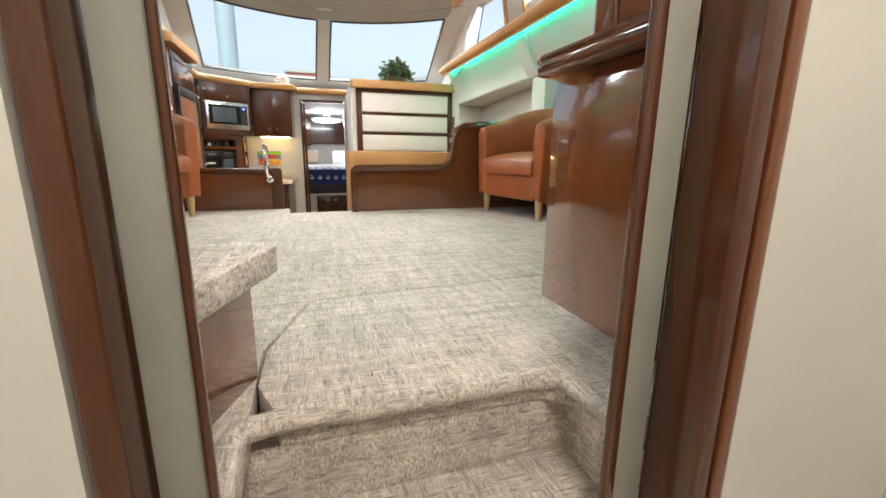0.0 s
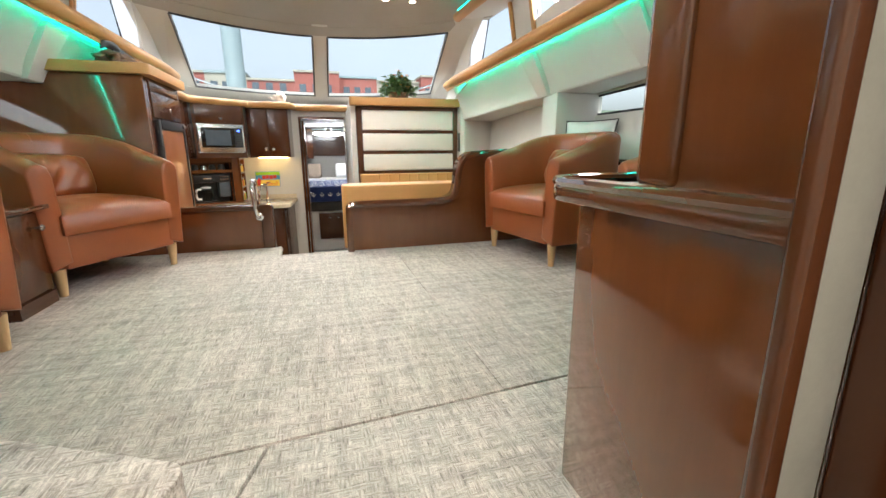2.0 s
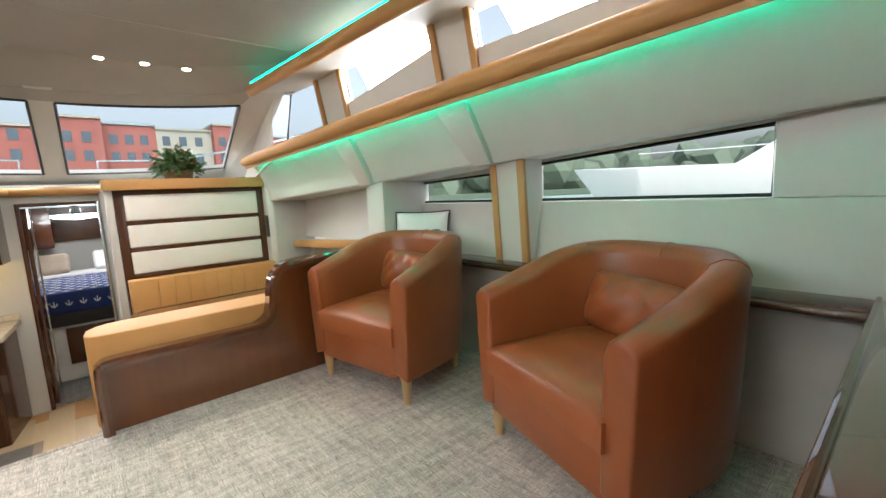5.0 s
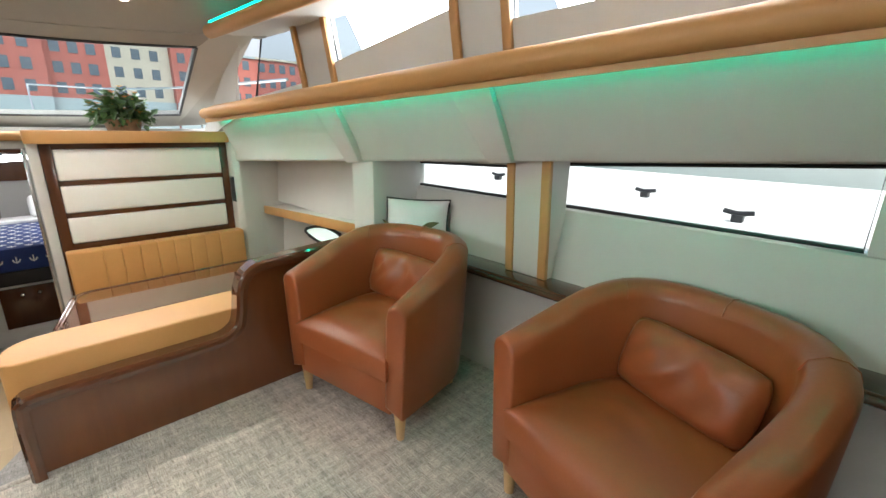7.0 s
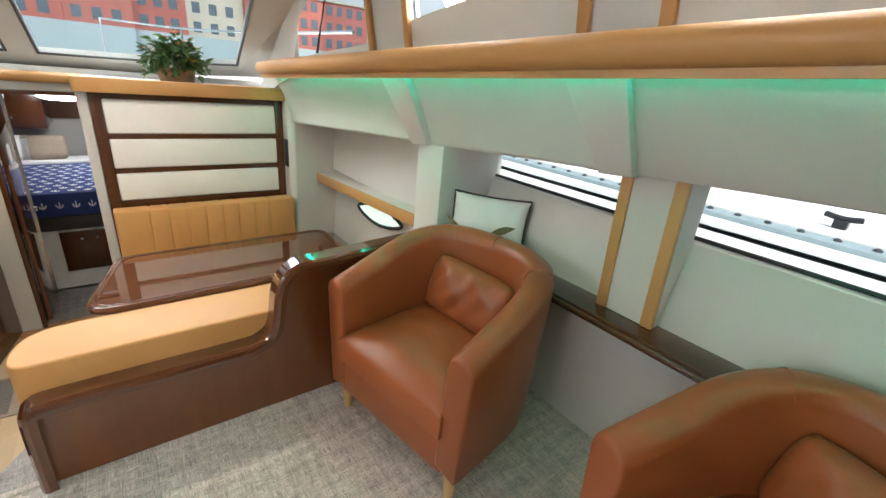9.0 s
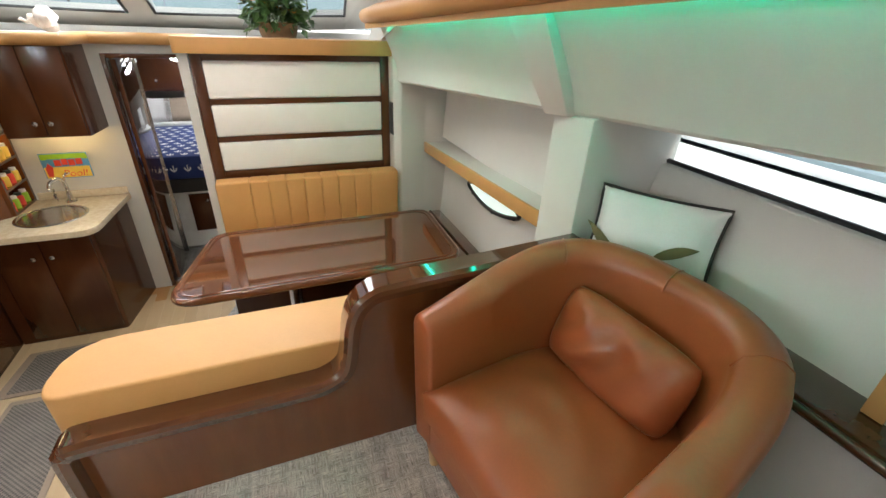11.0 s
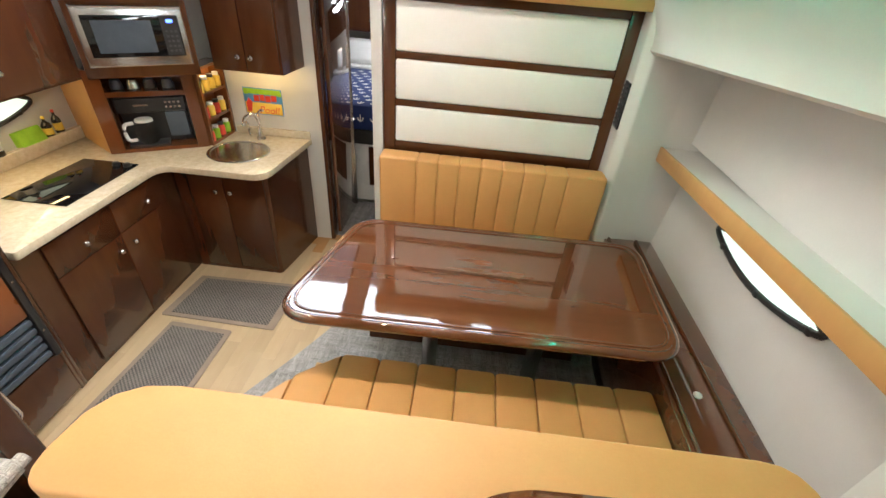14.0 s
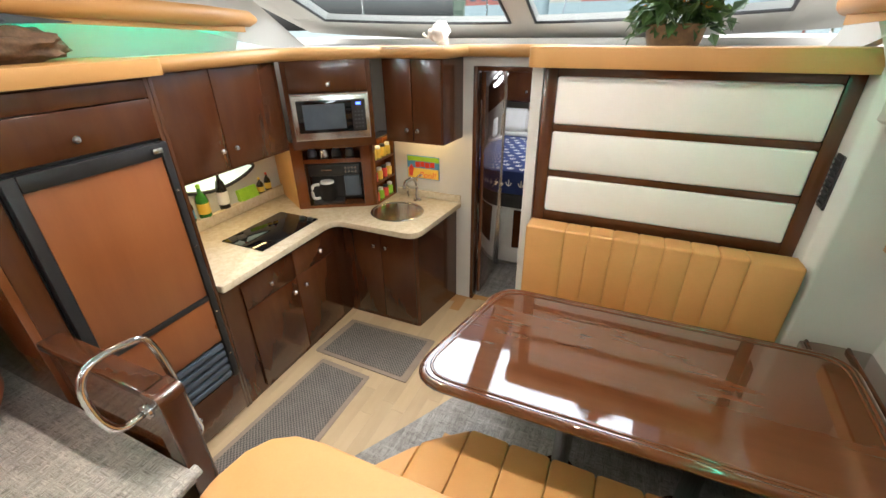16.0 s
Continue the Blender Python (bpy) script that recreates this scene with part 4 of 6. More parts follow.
part("jug_handle", tube(arc([diag(0.165, -0.05, 0.30), diag(0.115, -0.03, 0.29), diag(0.115, -0.03, 0.20), diag(0.16, -0.045, 0.19)], 4), 0.012, 8), WHITE_CLOTH, coffee, "white jug handle")
for k in range(4):
    for j in range(2):
        part("button", diag_box(0.375 + 0.025 * k, 0.388 + 0.025 * k, -0.029, -0.026, 0.395 + 0.03 * j, 0.408 + 0.03 * j), STEEL, coffee)
part("badge", diag_box(0.20, 0.28, -0.029, -0.027, 0.412, 0.422), STEEL, coffee)
for k, s in enumerate((0.14, 0.23, 0.32, 0.42)):
    mug = thing("mug", diag(s, -0.08, 0.51), "dark upturned mug on the niche shelf", "mug", "mugs in the niche")
    part("cup", lathe(((0.036, 0.002), (0.034, 0.03), (0.026, 0.055), (0.01, 0.057)), diag(s, -0.08, 0.511), 14), (DARK_METAL, STEEL, BLACK, DARK_METAL)[k], mug)
A2, dv, nv = A2s, dvs, nvs
micro = thing("microwave_oven", diag(L / 2, 0, 0.70), "stainless steel microwave oven with black glass door", "microwave")
part("case", diag_box(0.03, L - 0.03, -0.36, 0.006, 0.70, 0.998), STEEL, micro)
part("front_frame", diag_box(0.032, L - 0.032, 0.007, 0.022, 0.705, 0.99, 0.006), STEEL, micro)
part("door_glass", diag_box(0.062, L - 0.055, 0.0225, 0.028, 0.752, 0.96, 0.002), BLACK_GLASS, micro)
part("door_window", diag_box(0.10, L - 0.19, 0.0285, 0.030, 0.775, 0.935), SLATE, micro, "dark mesh window")
part("control_panel", diag_box(L - 0.145, L - 0.062, 0.0285, 0.031, 0.757, 0.955), BLACK, micro)
part("clock", diag_box(L - 0.115, L - 0.085, 0.0315, 0.0325, 0.925, 0.94), DISPLAY, micro, "blue clock display")
for i in range(3):
    for j in range(5):
        part("key", diag_box(L - 0.13 + 0.022 * i, L - 0.117 + 0.022 * i, 0.0312, 0.0322, 0.775 + 0.025 * j, 0.786 + 0.025 * j), DARK_METAL, micro)
# spice rack facing the sink
spice = thing("spice_rack", (-0.1, 6.2, 0.122), "honey wood open spice rack with three shelves", "rack")
for y in (6.075, 6.372):
    part("post", box(-0.20, -0.10, y, y + 0.022, 0.122, 0.639), HUTCH, spice)
part("back", box(-0.215, -0.201, 6.075, 6.394, 0.122, 0.639), HUTCH, spice)
for z in (0.122, 0.285, 0.455, 0.62):
    part("shelf", box(-0.20, -0.10, 6.098, 6.371, z, z + 0.018), HUTCH, spice)
for r, z in enumerate((0.1405, 0.3035, 0.4735)):
    for k in range(4):
        y = 6.125 + 0.07 * k
        jar = thing("spice_jar", (-0.14, y, z), ("red spice jar on the rack", "yellow spice jar on the rack", "amber spice jar on the rack")[r], "jar", "spice jars")
        part("jar", lathe(((0.025, 0), (0.026, 0.06), (0.018, 0.07)), (-0.135, y, z), 10), (RED if k % 2 == 0 else GREEN, YELLOW if k % 2 else RED, YELLOW)[r], jar)
        part("lid", lathe(((0.02, 0.0705), (0.02, 0.09)), (-0.135, y, z), 10), WHITE_CLOTH if k % 2 else BLACK, jar)
wall_cab2 = thing("wall_cabinet", (0.25, 6.25, 0.64), "mahogany wall cabinet above the sink", "cabinet", "galley wall cabinets")
part("body", box(0.018, 0.47, 6.10, 6.395, 0.64, 1.213), MAHOGANY, wall_cab2)
part("side", hexa([(0.471, 6.10, 0.64), (0.471, 6.395, 0.64), (0.497, 6.395, 0.64)], [(0.471, 6.10, 1.213), (0.471, 6.395, 1.213), (0.497, 6.395, 1.213)]), MAHOGANY, wall_cab2)
for x0, x1, kx in ((0.03, 0.243, 0.205), (0.249, 0.462, 0.288)):
    d = part("door", box(x0, x1, 6.082, 6.099, 0.65, 1.20, 0.004), MAHOGANY, wall_cab2)
    knob(d, (kx, 6.082, 0.735), (0, -1, 0))
for at, ln, nm in (((0.26, 6.28, 0.636), 0.34, "x"), ((-0.16, 6.24, 0.617), 0.2, "y")):
    s = thing("cabinet_light", at, "warm slim light strip under the wall cabinet", "lamp", "cabinet lights")
    if nm == "x":
        part("lens", box(at[0] - ln / 2, at[0] + ln / 2, at[1] - 0.012, at[1] + 0.012, at[2] - 0.006, at[2] + 0.003), UNDERLIGHT, s)
    else:
        part("lens", box(at[0] - 0.008, at[0] + 0.008, at[1] - ln / 2, at[1] + ln / 2, at[2] - 0.005, at[2] + 0.002), UNDERLIGHT, s)
s = thing("cabinet_light", (-0.85, 5.3, 0.634), "warm slim light strip under the wall cabinet", "lamp", "cabinet lights")
part("lens", box(-0.87, -0.83, 5.0, 5.55, 0.627, 0.638), UNDERLIGHT, s)

# padded cap along the cabinets
cap = thing("cabinet_rail", (0, 5.5, 1.17), "tan vinyl padded cap along the galley cabinets", "rail", "padded rails")
part("aft_pad", prism(rounded([(-1.0, 3.90), (-0.235, 3.90), (-0.235, 4.74), (-1.0, 4.74)], [0.02, 0.05, 0.03, 0.02]), 1.202, 1.268, None, 0.028), TAN_VINYL, cap)
part("pad", tube(arc([(-0.43, 4.70, 1.232), (-0.43, 5.3, 1.232), (-0.42, 5.60, 1.232), (-0.2, 5.80, 1.232), (0.0, 5.97, 1.232), (0.08, 6.055, 1.232), (0.42, 6.06, 1.232), (0.5, 6.10, 1.232), (0.53, 6.30, 1.232), (0.62, 6.34, 1.232), (1.20, 6.34, 1.232)], 4), 0.038, 12), TAN_VINYL, cap)
cap2 = thing("cabinet_rail", (1.8, 5.6, 1.2), "tan vinyl padded cap above the white panels", "rail", "padded rails")
part("pad", prism(rounded([(1.155, 5.52), (2.47, 5.52), (2.47, 5.65), (1.155, 5.65)], [0.05, 0.03, 0.02, 0.05]), 1.201, 1.288, None, 0.04), TAN_VINYL, cap2)

# galley floor: plank pieces come last in the file
galley_floor = thing("floor_galley", (0.3, 5.2, GALLEY), "pale oak vinyl plank galley floor", "floor", kind="structure")
part("underlay", box(-1.0, 1.3, 3.70, 6.50, -0.84, GALLEY - 0.008), HONEY, galley_floor)
steps = thing("galley_steps", (0.7, 3.85, GALLEY), "carpeted steps down to the galley", "stairs", kind="structure")
part("step", box(0.435, 0.97, 3.63, 3.92, GALLEY, -0.26, 0.012), CARPET, steps)
part("step", box(0.435, 0.97, 3.92, 4.17, GALLEY, -0.52, 0.012), CARPET, steps)
part("riser", box(0.435, 0.97, 3.58, 3.628, GALLEY, -0.065), CARPET, steps)
for pts in ([(-0.20, 5.70), (0.55, 5.72), (0.545, 5.25), (-0.24, 5.27)], [(-0.13, 5.22), (0.29, 5.20), (0.30, 4.10), (-0.20, 4.10)]):
    cx, cy = sum(p[0] for p in pts) / 4, sum(p[1] for p in pts) / 4
    mat_ob = thing("floor_mat", (cx, cy, GALLEY), "grey woven galley mat with taupe binding", "mat", "galley mats")
    part("binding", prism(rounded(pts, 0.015), GALLEY, GALLEY + 0.008), MAT_EDGE, mat_ob)
    part("weave", prism([(cx + (x - cx) * 0.86, cy + (y - cy) * (0.86 if cy > 5.2 else 0.93)) for x, y in pts], GALLEY + 0.008, GALLEY + 0.011), MAT_WEAVE, mat_ob)

# low wall and handrail beside the galley steps
low = thing("low_wall", (0.1, 3.98, GALLEY), "glossy mahogany half wall beside the galley steps", "half wall")
part("panel", box(-0.285, 0.36, 3.955, 3.985, GALLEY, 0.29), HUTCH, low)
part("cap", hexa([(-0.284, 3.935, 0.285), (0.36, 3.935, 0.285), (0.36, 4.02, 0.285), (-0.284, 4.02, 0.285)], [(-0.284, 3.935, 0.325), (0.36, 3.935, 0.325), (0.36, 4.02, 0.325), (-0.284, 4.02, 0.325)], None, 0.01), MAHOGANY, low)
part("post", prism(rounded([(0.34, 3.932), (0.425, 3.932), (0.425, 4.022), (0.34, 4.022)], 0.012), GALLEY, 0.285, None), MAHOGANY, low)
part("post_cap", profile(rounded([(0.34, 0.286), (0.425, 0.286), (0.425, 0.325), (0.34, 0.325)], [0, 0, 0.03, 0]), 3.932, 4.022), MAHOGANY, low)
hr = thing("handrail", (0.33, 3.95, 0.3), "bent polished steel handrail on the half wall", "handrail")
part("bar", tube(arc([(0.335, 3.925, 0.24), (0.335, 3.85, 0.25), (0.325, 3.815, 0.32), (0.315, 3.815, 0.44), (0.315, 3.86, 0.50), (0.315, 3.96, 0.50), (0.315, 4.025, 0.46), (0.32, 4.05, 0.28), (0.33, 4.06, 0.06), (0.335, 4.06, 0.0), (0.335, 4.022, -0.01)], 5), 0.0125, 12), CHROME, hr)
bm = lathe(((0.03, 0), (0.028, 0.008), (0.016, 0.012)), (0, 0, 0), 14)
bm.transform(Matrix.Translation((0.335, 3.932, 0.24)) @ pose(0, 0, 0, 90, 0, 0))
part("flange", bm, CHROME, hr)

# ---- the dinette ----
plat = solo("dinette_platform", prism(rounded([(0.60, 4.18), (0.62, 4.34), (0.90, 4.82), (1.07, 5.15), (1.20, 5.45), (1.21, 5.60), (2.52, 5.60), (2.52, 3.99), (0.975, 3.99), (0.975, 4.18)], [0, 0.05, 0.1, 0.1, 0.05, 0, 0, 0, 0, 0]), GALLEY, DINE, None, 0.01), CARPET_GREY, "grey carpeted dinette platform", "platform", "structure")
bulk = thing("panelled_bulkhead", (1.8, 5.6, DINE), "mahogany bulkhead with three white padded panels", "bulkhead", kind="structure")
part("backing", box(1.222, 2.43, 5.632, 5.66, -0.7, 1.20), MAHOGANY, bulk)
part("stile", box(1.224, 1.287, 5.604, 5.631, -0.7, 1.20, 0.003), MAHOGANY, bulk)
part("stile", box(2.367, 2.424, 5.604, 5.631, -0.7, 1.20, 0.003), MAHOGANY, bulk)
for z0, z1 in ((1.16, 1.20), (0.904, 0.938), (0.672, 0.706), (0.43, 0.48)):
    part("cross_rail", box(1.288, 2.366, 5.606, 5.631, z0, z1, 0.002), MAHOGANY, bulk)
for z0, z1 in ((0.940, 1.158), (0.708, 0.902), (0.482, 0.670)):
    part("padded_panel", box(1.290, 2.364, 5.598, 5.631, z0, z1, 0.010, 3), PANEL, bulk, "white padded panel")
part("cabinet_below", box(1.224, 2.43, 5.56, 5.603, -0.7, 0.42), MAHOGANY, bulk)


def pleated(name, parent, x0, x1, y0, y1, z0, z1, n, plain=0.0):
    """A cushion sewn in upright channels, plain at its ends."""
    xs = [x0] + [x0 + plain + (x1 - x0 - 2 * plain) * k / n for k in range(n + 1)] + [x1] if plain else [x0 + (x1 - x0) * k / n for k in range(n + 1)]
    core = part(name, box(x0 + 0.02, x1 - 0.02, y0 + 0.02, y1 - 0.02, z0 + 0.01, z1 - 0.02), MUSTARD, parent)
    for a, b in zip(xs, xs[1:]):
        part("channel", box(a - 0.002, b + 0.002, y0, y1, z0, z1, 0.014, 3), MUSTARD, core)


bench_f = thing("dinette_bench", (1.8, 5.3, DINE), "mustard vinyl dinette bench against the panels", "bench", "dinette benches")
part("base", box(1.26, 2.40, 5.02, 5.55, DINE, -0.14), MAHOGANY, bench_f)
pleated("seat", bench_f, 1.23, 2.44, 4.98, 5.43, -0.14, 0.0, 8)
pleated("backrest", bench_f, 1.235, 2.435, 5.435, 5.555, 0.002, 0.45, 7, 0.2)

bench_a = thing("dinette_bench", (1.8, 3.95, DINE), "mustard vinyl dinette bench with curved mahogany back", "bench", "dinette benches")
part("base", prism(rounded([(0.985, 3.72), (2.48, 3.72), (2.48, 4.40), (1.2, 4.40), (0.985, 4.1)], [0, 0, 0, 0.05, 0.05]), DINE, -0.155), MAHOGANY, bench_a)
seat = part("seat", box(1.2, 2.50, 3.97, 4.44, -0.15, -0.02), MUSTARD, bench_a, "pleated mustard seat cushion")
N = 10
for k in range(N):
    a, b = 0.985 + 1.54 * k / N, 0.985 + 1.54 * (k + 1) / N
    def front(x):
        return 4.49 if x > 1.25 else 4.49 - (1.25 - x) * 1.1 - (1.25 - x) ** 2 * 0.6
    one = hexa([(a - 0.002, 3.93, -0.154), (b + 0.002, 3.93, -0.154), (b + 0.002, front(b), -0.154), (a - 0.002, front(a), -0.154)], [(a - 0.002, 3.93, 0.0), (b + 0.002, 3.93, 0.0), (b + 0.002, front(b), 0.0), (a - 0.002, front(a), 0.0)], None, 0.02)
    part("channel", one, MUSTARD, seat)
back = prism(rounded([(0.925, 3.685), (2.53, 3.685), (2.53, 3.945), (0.925, 3.945)], [0.07, 0.07, 0.10, 0.17], 4), 0.0, 0.466, None, 0.06, 4)
part("back_cushion", back, MUSTARD, bench_a, "plain mustard back cushion")


def s_line(base=0.0):
    """The swept top edge of the wooden bench back, in x and z."""
    return [(x, z + base) for x, z in ((1.60, 0.345), (1.68, 0.352), (1.74, 0.39), (1.762, 0.46), (1.775, 0.56), (1.80, 0.63), (1.85, 0.672), (1.93, 0.684))]


outline = [(0.945, -0.12), (0.945, 0.30), (0.955, 0.325), (0.985, 0.335)] + s_line(-0.005) + [(2.66, 0.715), (2.66, -0.12)]
part("back_board", profile(outline, 3.642, 3.694), HUTCH, bench_a)
path = arc([(0.958, 3.648, 0.0), (0.958, 3.648, 0.29), (0.972, 3.648, 0.328), (1.02, 3.648, 0.342), (1.30, 3.648, 0.344)] + [(x, 3.648, z) for x, z in s_line()] + [(2.3, 3.648, 0.704), (2.62, 3.648, 0.722)], 5)
one = bmesh.new()
rings = []
for i, p in enumerate(path):
    d = (path[min(i + 1, len(path) - 1)] - path[max(i - 1, 0)]).normalized()
    up_v = Vector((-d.z, 0, d.x))
    ring = []
    for a, b in ((-0.050, -0.026), (-0.054, -0.004), (-0.050, 0.010), (-0.036, 0.020), (0.036, 0.020), (0.050, 0.010), (0.054, -0.004), (0.050, -0.026)):
        ring.append(one.verts.new(p + Vector((0, a, 0)) + up_v * b))
    rings.append(ring)
for a, b in zip(rings, rings[1:]):
    for k in range(8):
        one.faces.new((a[k], a[(k + 1) % 8], b[(k + 1) % 8], b[k]))
one.faces.new(rings[0])
one.faces.new(rings[-1][::-1])
part("cap_moulding", one, MAHOGANY_FLAT, bench_a, "glossy swept mahogany capping", smooth=24)
part("end_panel", box(0.932, 0.953, 3.72, 4.05, GALLEY, -0.155, 0.004), MAHOGANY, bench_a)

table = thing("dinette_table", (1.85, 4.9, DINE), "glossy mahogany dinette table with moulded rim", "table")
TOP = 0.26
plan = rounded([(1.075, 4.415), (2.525, 4.435), (2.545, 5.125), (1.225, 5.10)], [0.14, 0.12, 0.10, 0.10], 7)
part("tabletop", prism(plan, TOP - 0.036, TOP), MAHOGANY_FLAT, table)
cxy = Vector((1.83, 4.77))
part("rim", tube([(x, y, TOP - 0.017) for x, y in plan], 0.020, 10, closed=True), MAHOGANY_FLAT, table, "rounded glossy rim")
part("rim_bead", tube([(cxy.x + (x - cxy.x) * 0.968, cxy.y + (y - cxy.y) * 0.935, TOP + 0.001) for x, y in plan], 0.006, 8, closed=True, flat=0.7), MAHOGANY_FLAT, table)
part("box_below", box(1.42, 2.30, 4.62, 4.94, TOP - 0.09, TOP - 0.037), MAHOGANY, table)
for x in (1.62, 2.12):
    part("leg", lathe(((0.085, 0), (0.08, 0.012), (0.038, 0.02), (0.036, 0.60), (0.07, 0.639)), (x, 4.78, DINE), 18), STEEL, table, "brushed steel column")

# ---- aft starboard cabinet ----
sb = thing("sideboard", (1.9, 1.0, 0), "mahogany sideboard with moulded top and toe space", "sideboard")
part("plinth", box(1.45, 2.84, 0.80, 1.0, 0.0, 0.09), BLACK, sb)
part("body", box(1.185, 2.85, 0.822, 1.20, 0.09, 0.625, 0.004), HUTCH, sb)
part("top", prism(rounded([(1.135, 0.822), (2.85, 0.822), (2.85, 1.245), (1.135, 1.245)], [0, 0, 0, 0.07], 6), 0.626, 0.655, None, 0.010), MAHOGANY_FLAT, sb, "glossy moulded top")
part("top_bead", tube([(1.143, 0.83, 0.658), (1.143, 1.18, 0.658), (1.155, 1.22, 0.658), (1.20, 1.238, 0.658), (2.84, 1.238, 0.658)], 0.009, 8), MAHOGANY_FLAT, sb)
hutch = thing("tall_cabinet", (2.0, 0.95, 0.66), "reddish mahogany tall cabinet on the sideboard", "cabinet")
part("body", box(1.205, 2.85, 0.822, 1.045, 0.657, 2.028, 0.003), HUTCH, hutch)
part("corner_post", box(1.195, 1.245, 1.020, 1.092, 0.657, 2.028, 0.014, 3), HUTCH, hutch)

# ---- seats and small furniture ----


def tub_chair():
    """A barrel-backed armchair: faces -y, stands at its own origin."""
    ch = thing("armchair", (0, 0, 0), "cognac leather tub armchair with pale tapered legs", "armchair", "leather tub chairs")
    W, D = 0.375, 0.335

    def loop(inset, n=36):
        pts = []
        w, d = W - inset, D - inset
        pts.append((-w, -D))
        pts.append((-w, -0.12))
        for k in range(n + 1):
            a = math.pi - math.pi * k / n
            x = w * math.copysign(abs(math.cos(a)) ** 0.72, math.cos(a))
            y = -0.12 + (d + 0.12) * abs(math.sin(a)) ** 0.72
            pts.append((x, y))
        pts.append((w, -0.12))
        pts.append((w, -D))
        return pts
    T = 0.104
    outer, inner = loop(0), loop(T)

    def rim(y):
        s = max(0.0, min(1.0, (y + D) / (2 * D)))
        return 0.605 + 0.16 * math.sin(math.pi / 2 * s) ** 1.15

    one = bmesh.new()
    rows = []
    for (ox, oy), (ix, iy) in zip(outer, inner):
        h = rim(oy)
        flare = 1 + 0.05 * (oy > -0.1)
        col = [(ox * 0.93, oy * (0.93 if oy > 0 else 1), 0.13), (ox * 0.97, oy * (0.97 if oy > 0 else 1), 0.35), (ox, oy, h - 0.035)]
        for a in (30, 65, 100, 140):
            t = (1 - math.cos(radians(a))) / 2
            col.append((ox + (ix - ox) * t, oy + (iy - oy) * t, h - 0.035 + 0.048 * math.sin(radians(a))))
        col += [(ix, iy, h - 0.045), (ix * 0.97, iy * (0.95 if iy > 0 else 1), 0.36), (ix * 0.95, iy * (0.93 if iy > 0 else 1), 0.16)]
        rows.append([one.verts.new(p) for p in col])
    for a, b in zip(rows, rows[1:]):
        for k in range(len(a) - 1):
            one.faces.new((a[k], b[k], b[k + 1], a[k + 1]))
        one.faces.new((a[-1], b[-1], b[0], a[0]))
    one.faces.new(rows[0])
    one.faces.new(rows[-1][::-1])
    bmesh.ops.recalc_face_normals(one, faces=one.faces[:])
    ends = [e for e in one.edges if e.is_manifold and len(e.link_faces) == 2 and any(len(f.verts) > 4 for f in e.link_faces)]
    bmesh.ops.bevel(one, geom=ends, offset=0.012, segments=2, profile=0.5, affect="EDGES")
    part("shell", one, LEATHER, ch, smooth=60)
    for k in (9, 20, 31):
        pts = []
        (ox, oy), (ix, iy) = outer[k], inner[k]
        h = rim(oy)
        for a in (0, 30, 65, 100, 140, 180):
            t = (1 - math.cos(radians(a))) / 2
            pts.append((ox + (ix - ox) * t, oy + (iy - oy) * t, h - 0.035 + 0.0492 * math.sin(radians(a))))
        part("seam", tube(pts, 0.0022, 6), LEATHER, ch)
    base = prism([(-0.285, -D + 0.005), (0.285, -D + 0.005), (0.27, 0.15), (0.12, 0.24), (-0.12, 0.24), (-0.27, 0.15)], 0.13, 0.29, None, 0.008)
    part("seat_frame", base, LEATHER, ch)
    cu = bmesh.new()
    nx, ny = 34, 30
    grid = []
    for j in range(ny + 1):
        row = []
        for i in range(nx + 1):
            u, v = i / nx * 2 - 1, j / ny * 2 - 1
            wid = 0.283 * (1 if v < 0.1 else math.sqrt(max(0.0, 1 - 0.62 * ((v - 0.1) / 0.9) ** 2)))
            edge = max(abs(u), abs(v)) ** 6
            wr = 0.0035 * math.sin(15 * math.hypot(u * 0.9, v + 0.55) + 1.5 * math.sin(3 * u + v)) * (1 - edge) * max(0, 1 - abs(v - 0.05)) * math.exp(-1.5 * u * u)
            row.append(cu.verts.new((u * wid, -0.045 + v * 0.305, 0.425 + 0.022 * (1 - u * u) * (1 - v * v) - 0.045 * edge + wr)))
        grid.append(row)
    for a, b in zip(grid, grid[1:]):
        for i in range(nx):
            cu.faces.new((a[i], a[i + 1], b[i + 1], b[i]))
    ring = grid[0] + [r[-1] for r in grid[1:]] + grid[-1][-2::-1] + [r[0] for r in grid[-2:0:-1]]
    lowr = [cu.verts.new((p.co.x * 0.995, p.co.y, 0.292)) for p in ring]
    for k in range(len(ring)):
        cu.faces.new((ring[k], lowr[k], lowr[(k + 1) % len(ring)], ring[(k + 1) % len(ring)]))
    part("seat", cu, LEATHER, ch, smooth=70)
    pc = bmesh.new()
    grid = [[], []]
    for s in (0, 1):
        for j in range(15):
            row = []
            for i in range(19):
                u, v = i / 9 - 1, j / 7 - 1
                puff = (1 - abs(u) ** 2.6) * (1 - abs(v) ** 2.6)
                crease = (0.012 * math.sin(6 * u + 5 * v * v + 3 * u * v) + 0.008 * math.sin(13 * u - 6 * v + 4 * u * v)) * puff
                row.append(pc.verts.new((u * 0.165 * (1 - 0.09 * v ** 4), (1 if s else -1) * (0.010 + 0.060 * max(puff, 0) ** 0.5) + crease, v * 0.115 * (1 - 0.09 * u ** 4))))
            grid[s].append(row)
        for a, b in zip(grid[s], grid[s][1:]):
            for i in range(18):
                pc.faces.new((a[i], a[i + 1], b[i + 1], b[i]))
    def border(gr):
        return gr[0] + [r[-1] for r in gr[1:]] + gr[-1][-2::-1] + [r[0] for r in gr[-2:0:-1]]
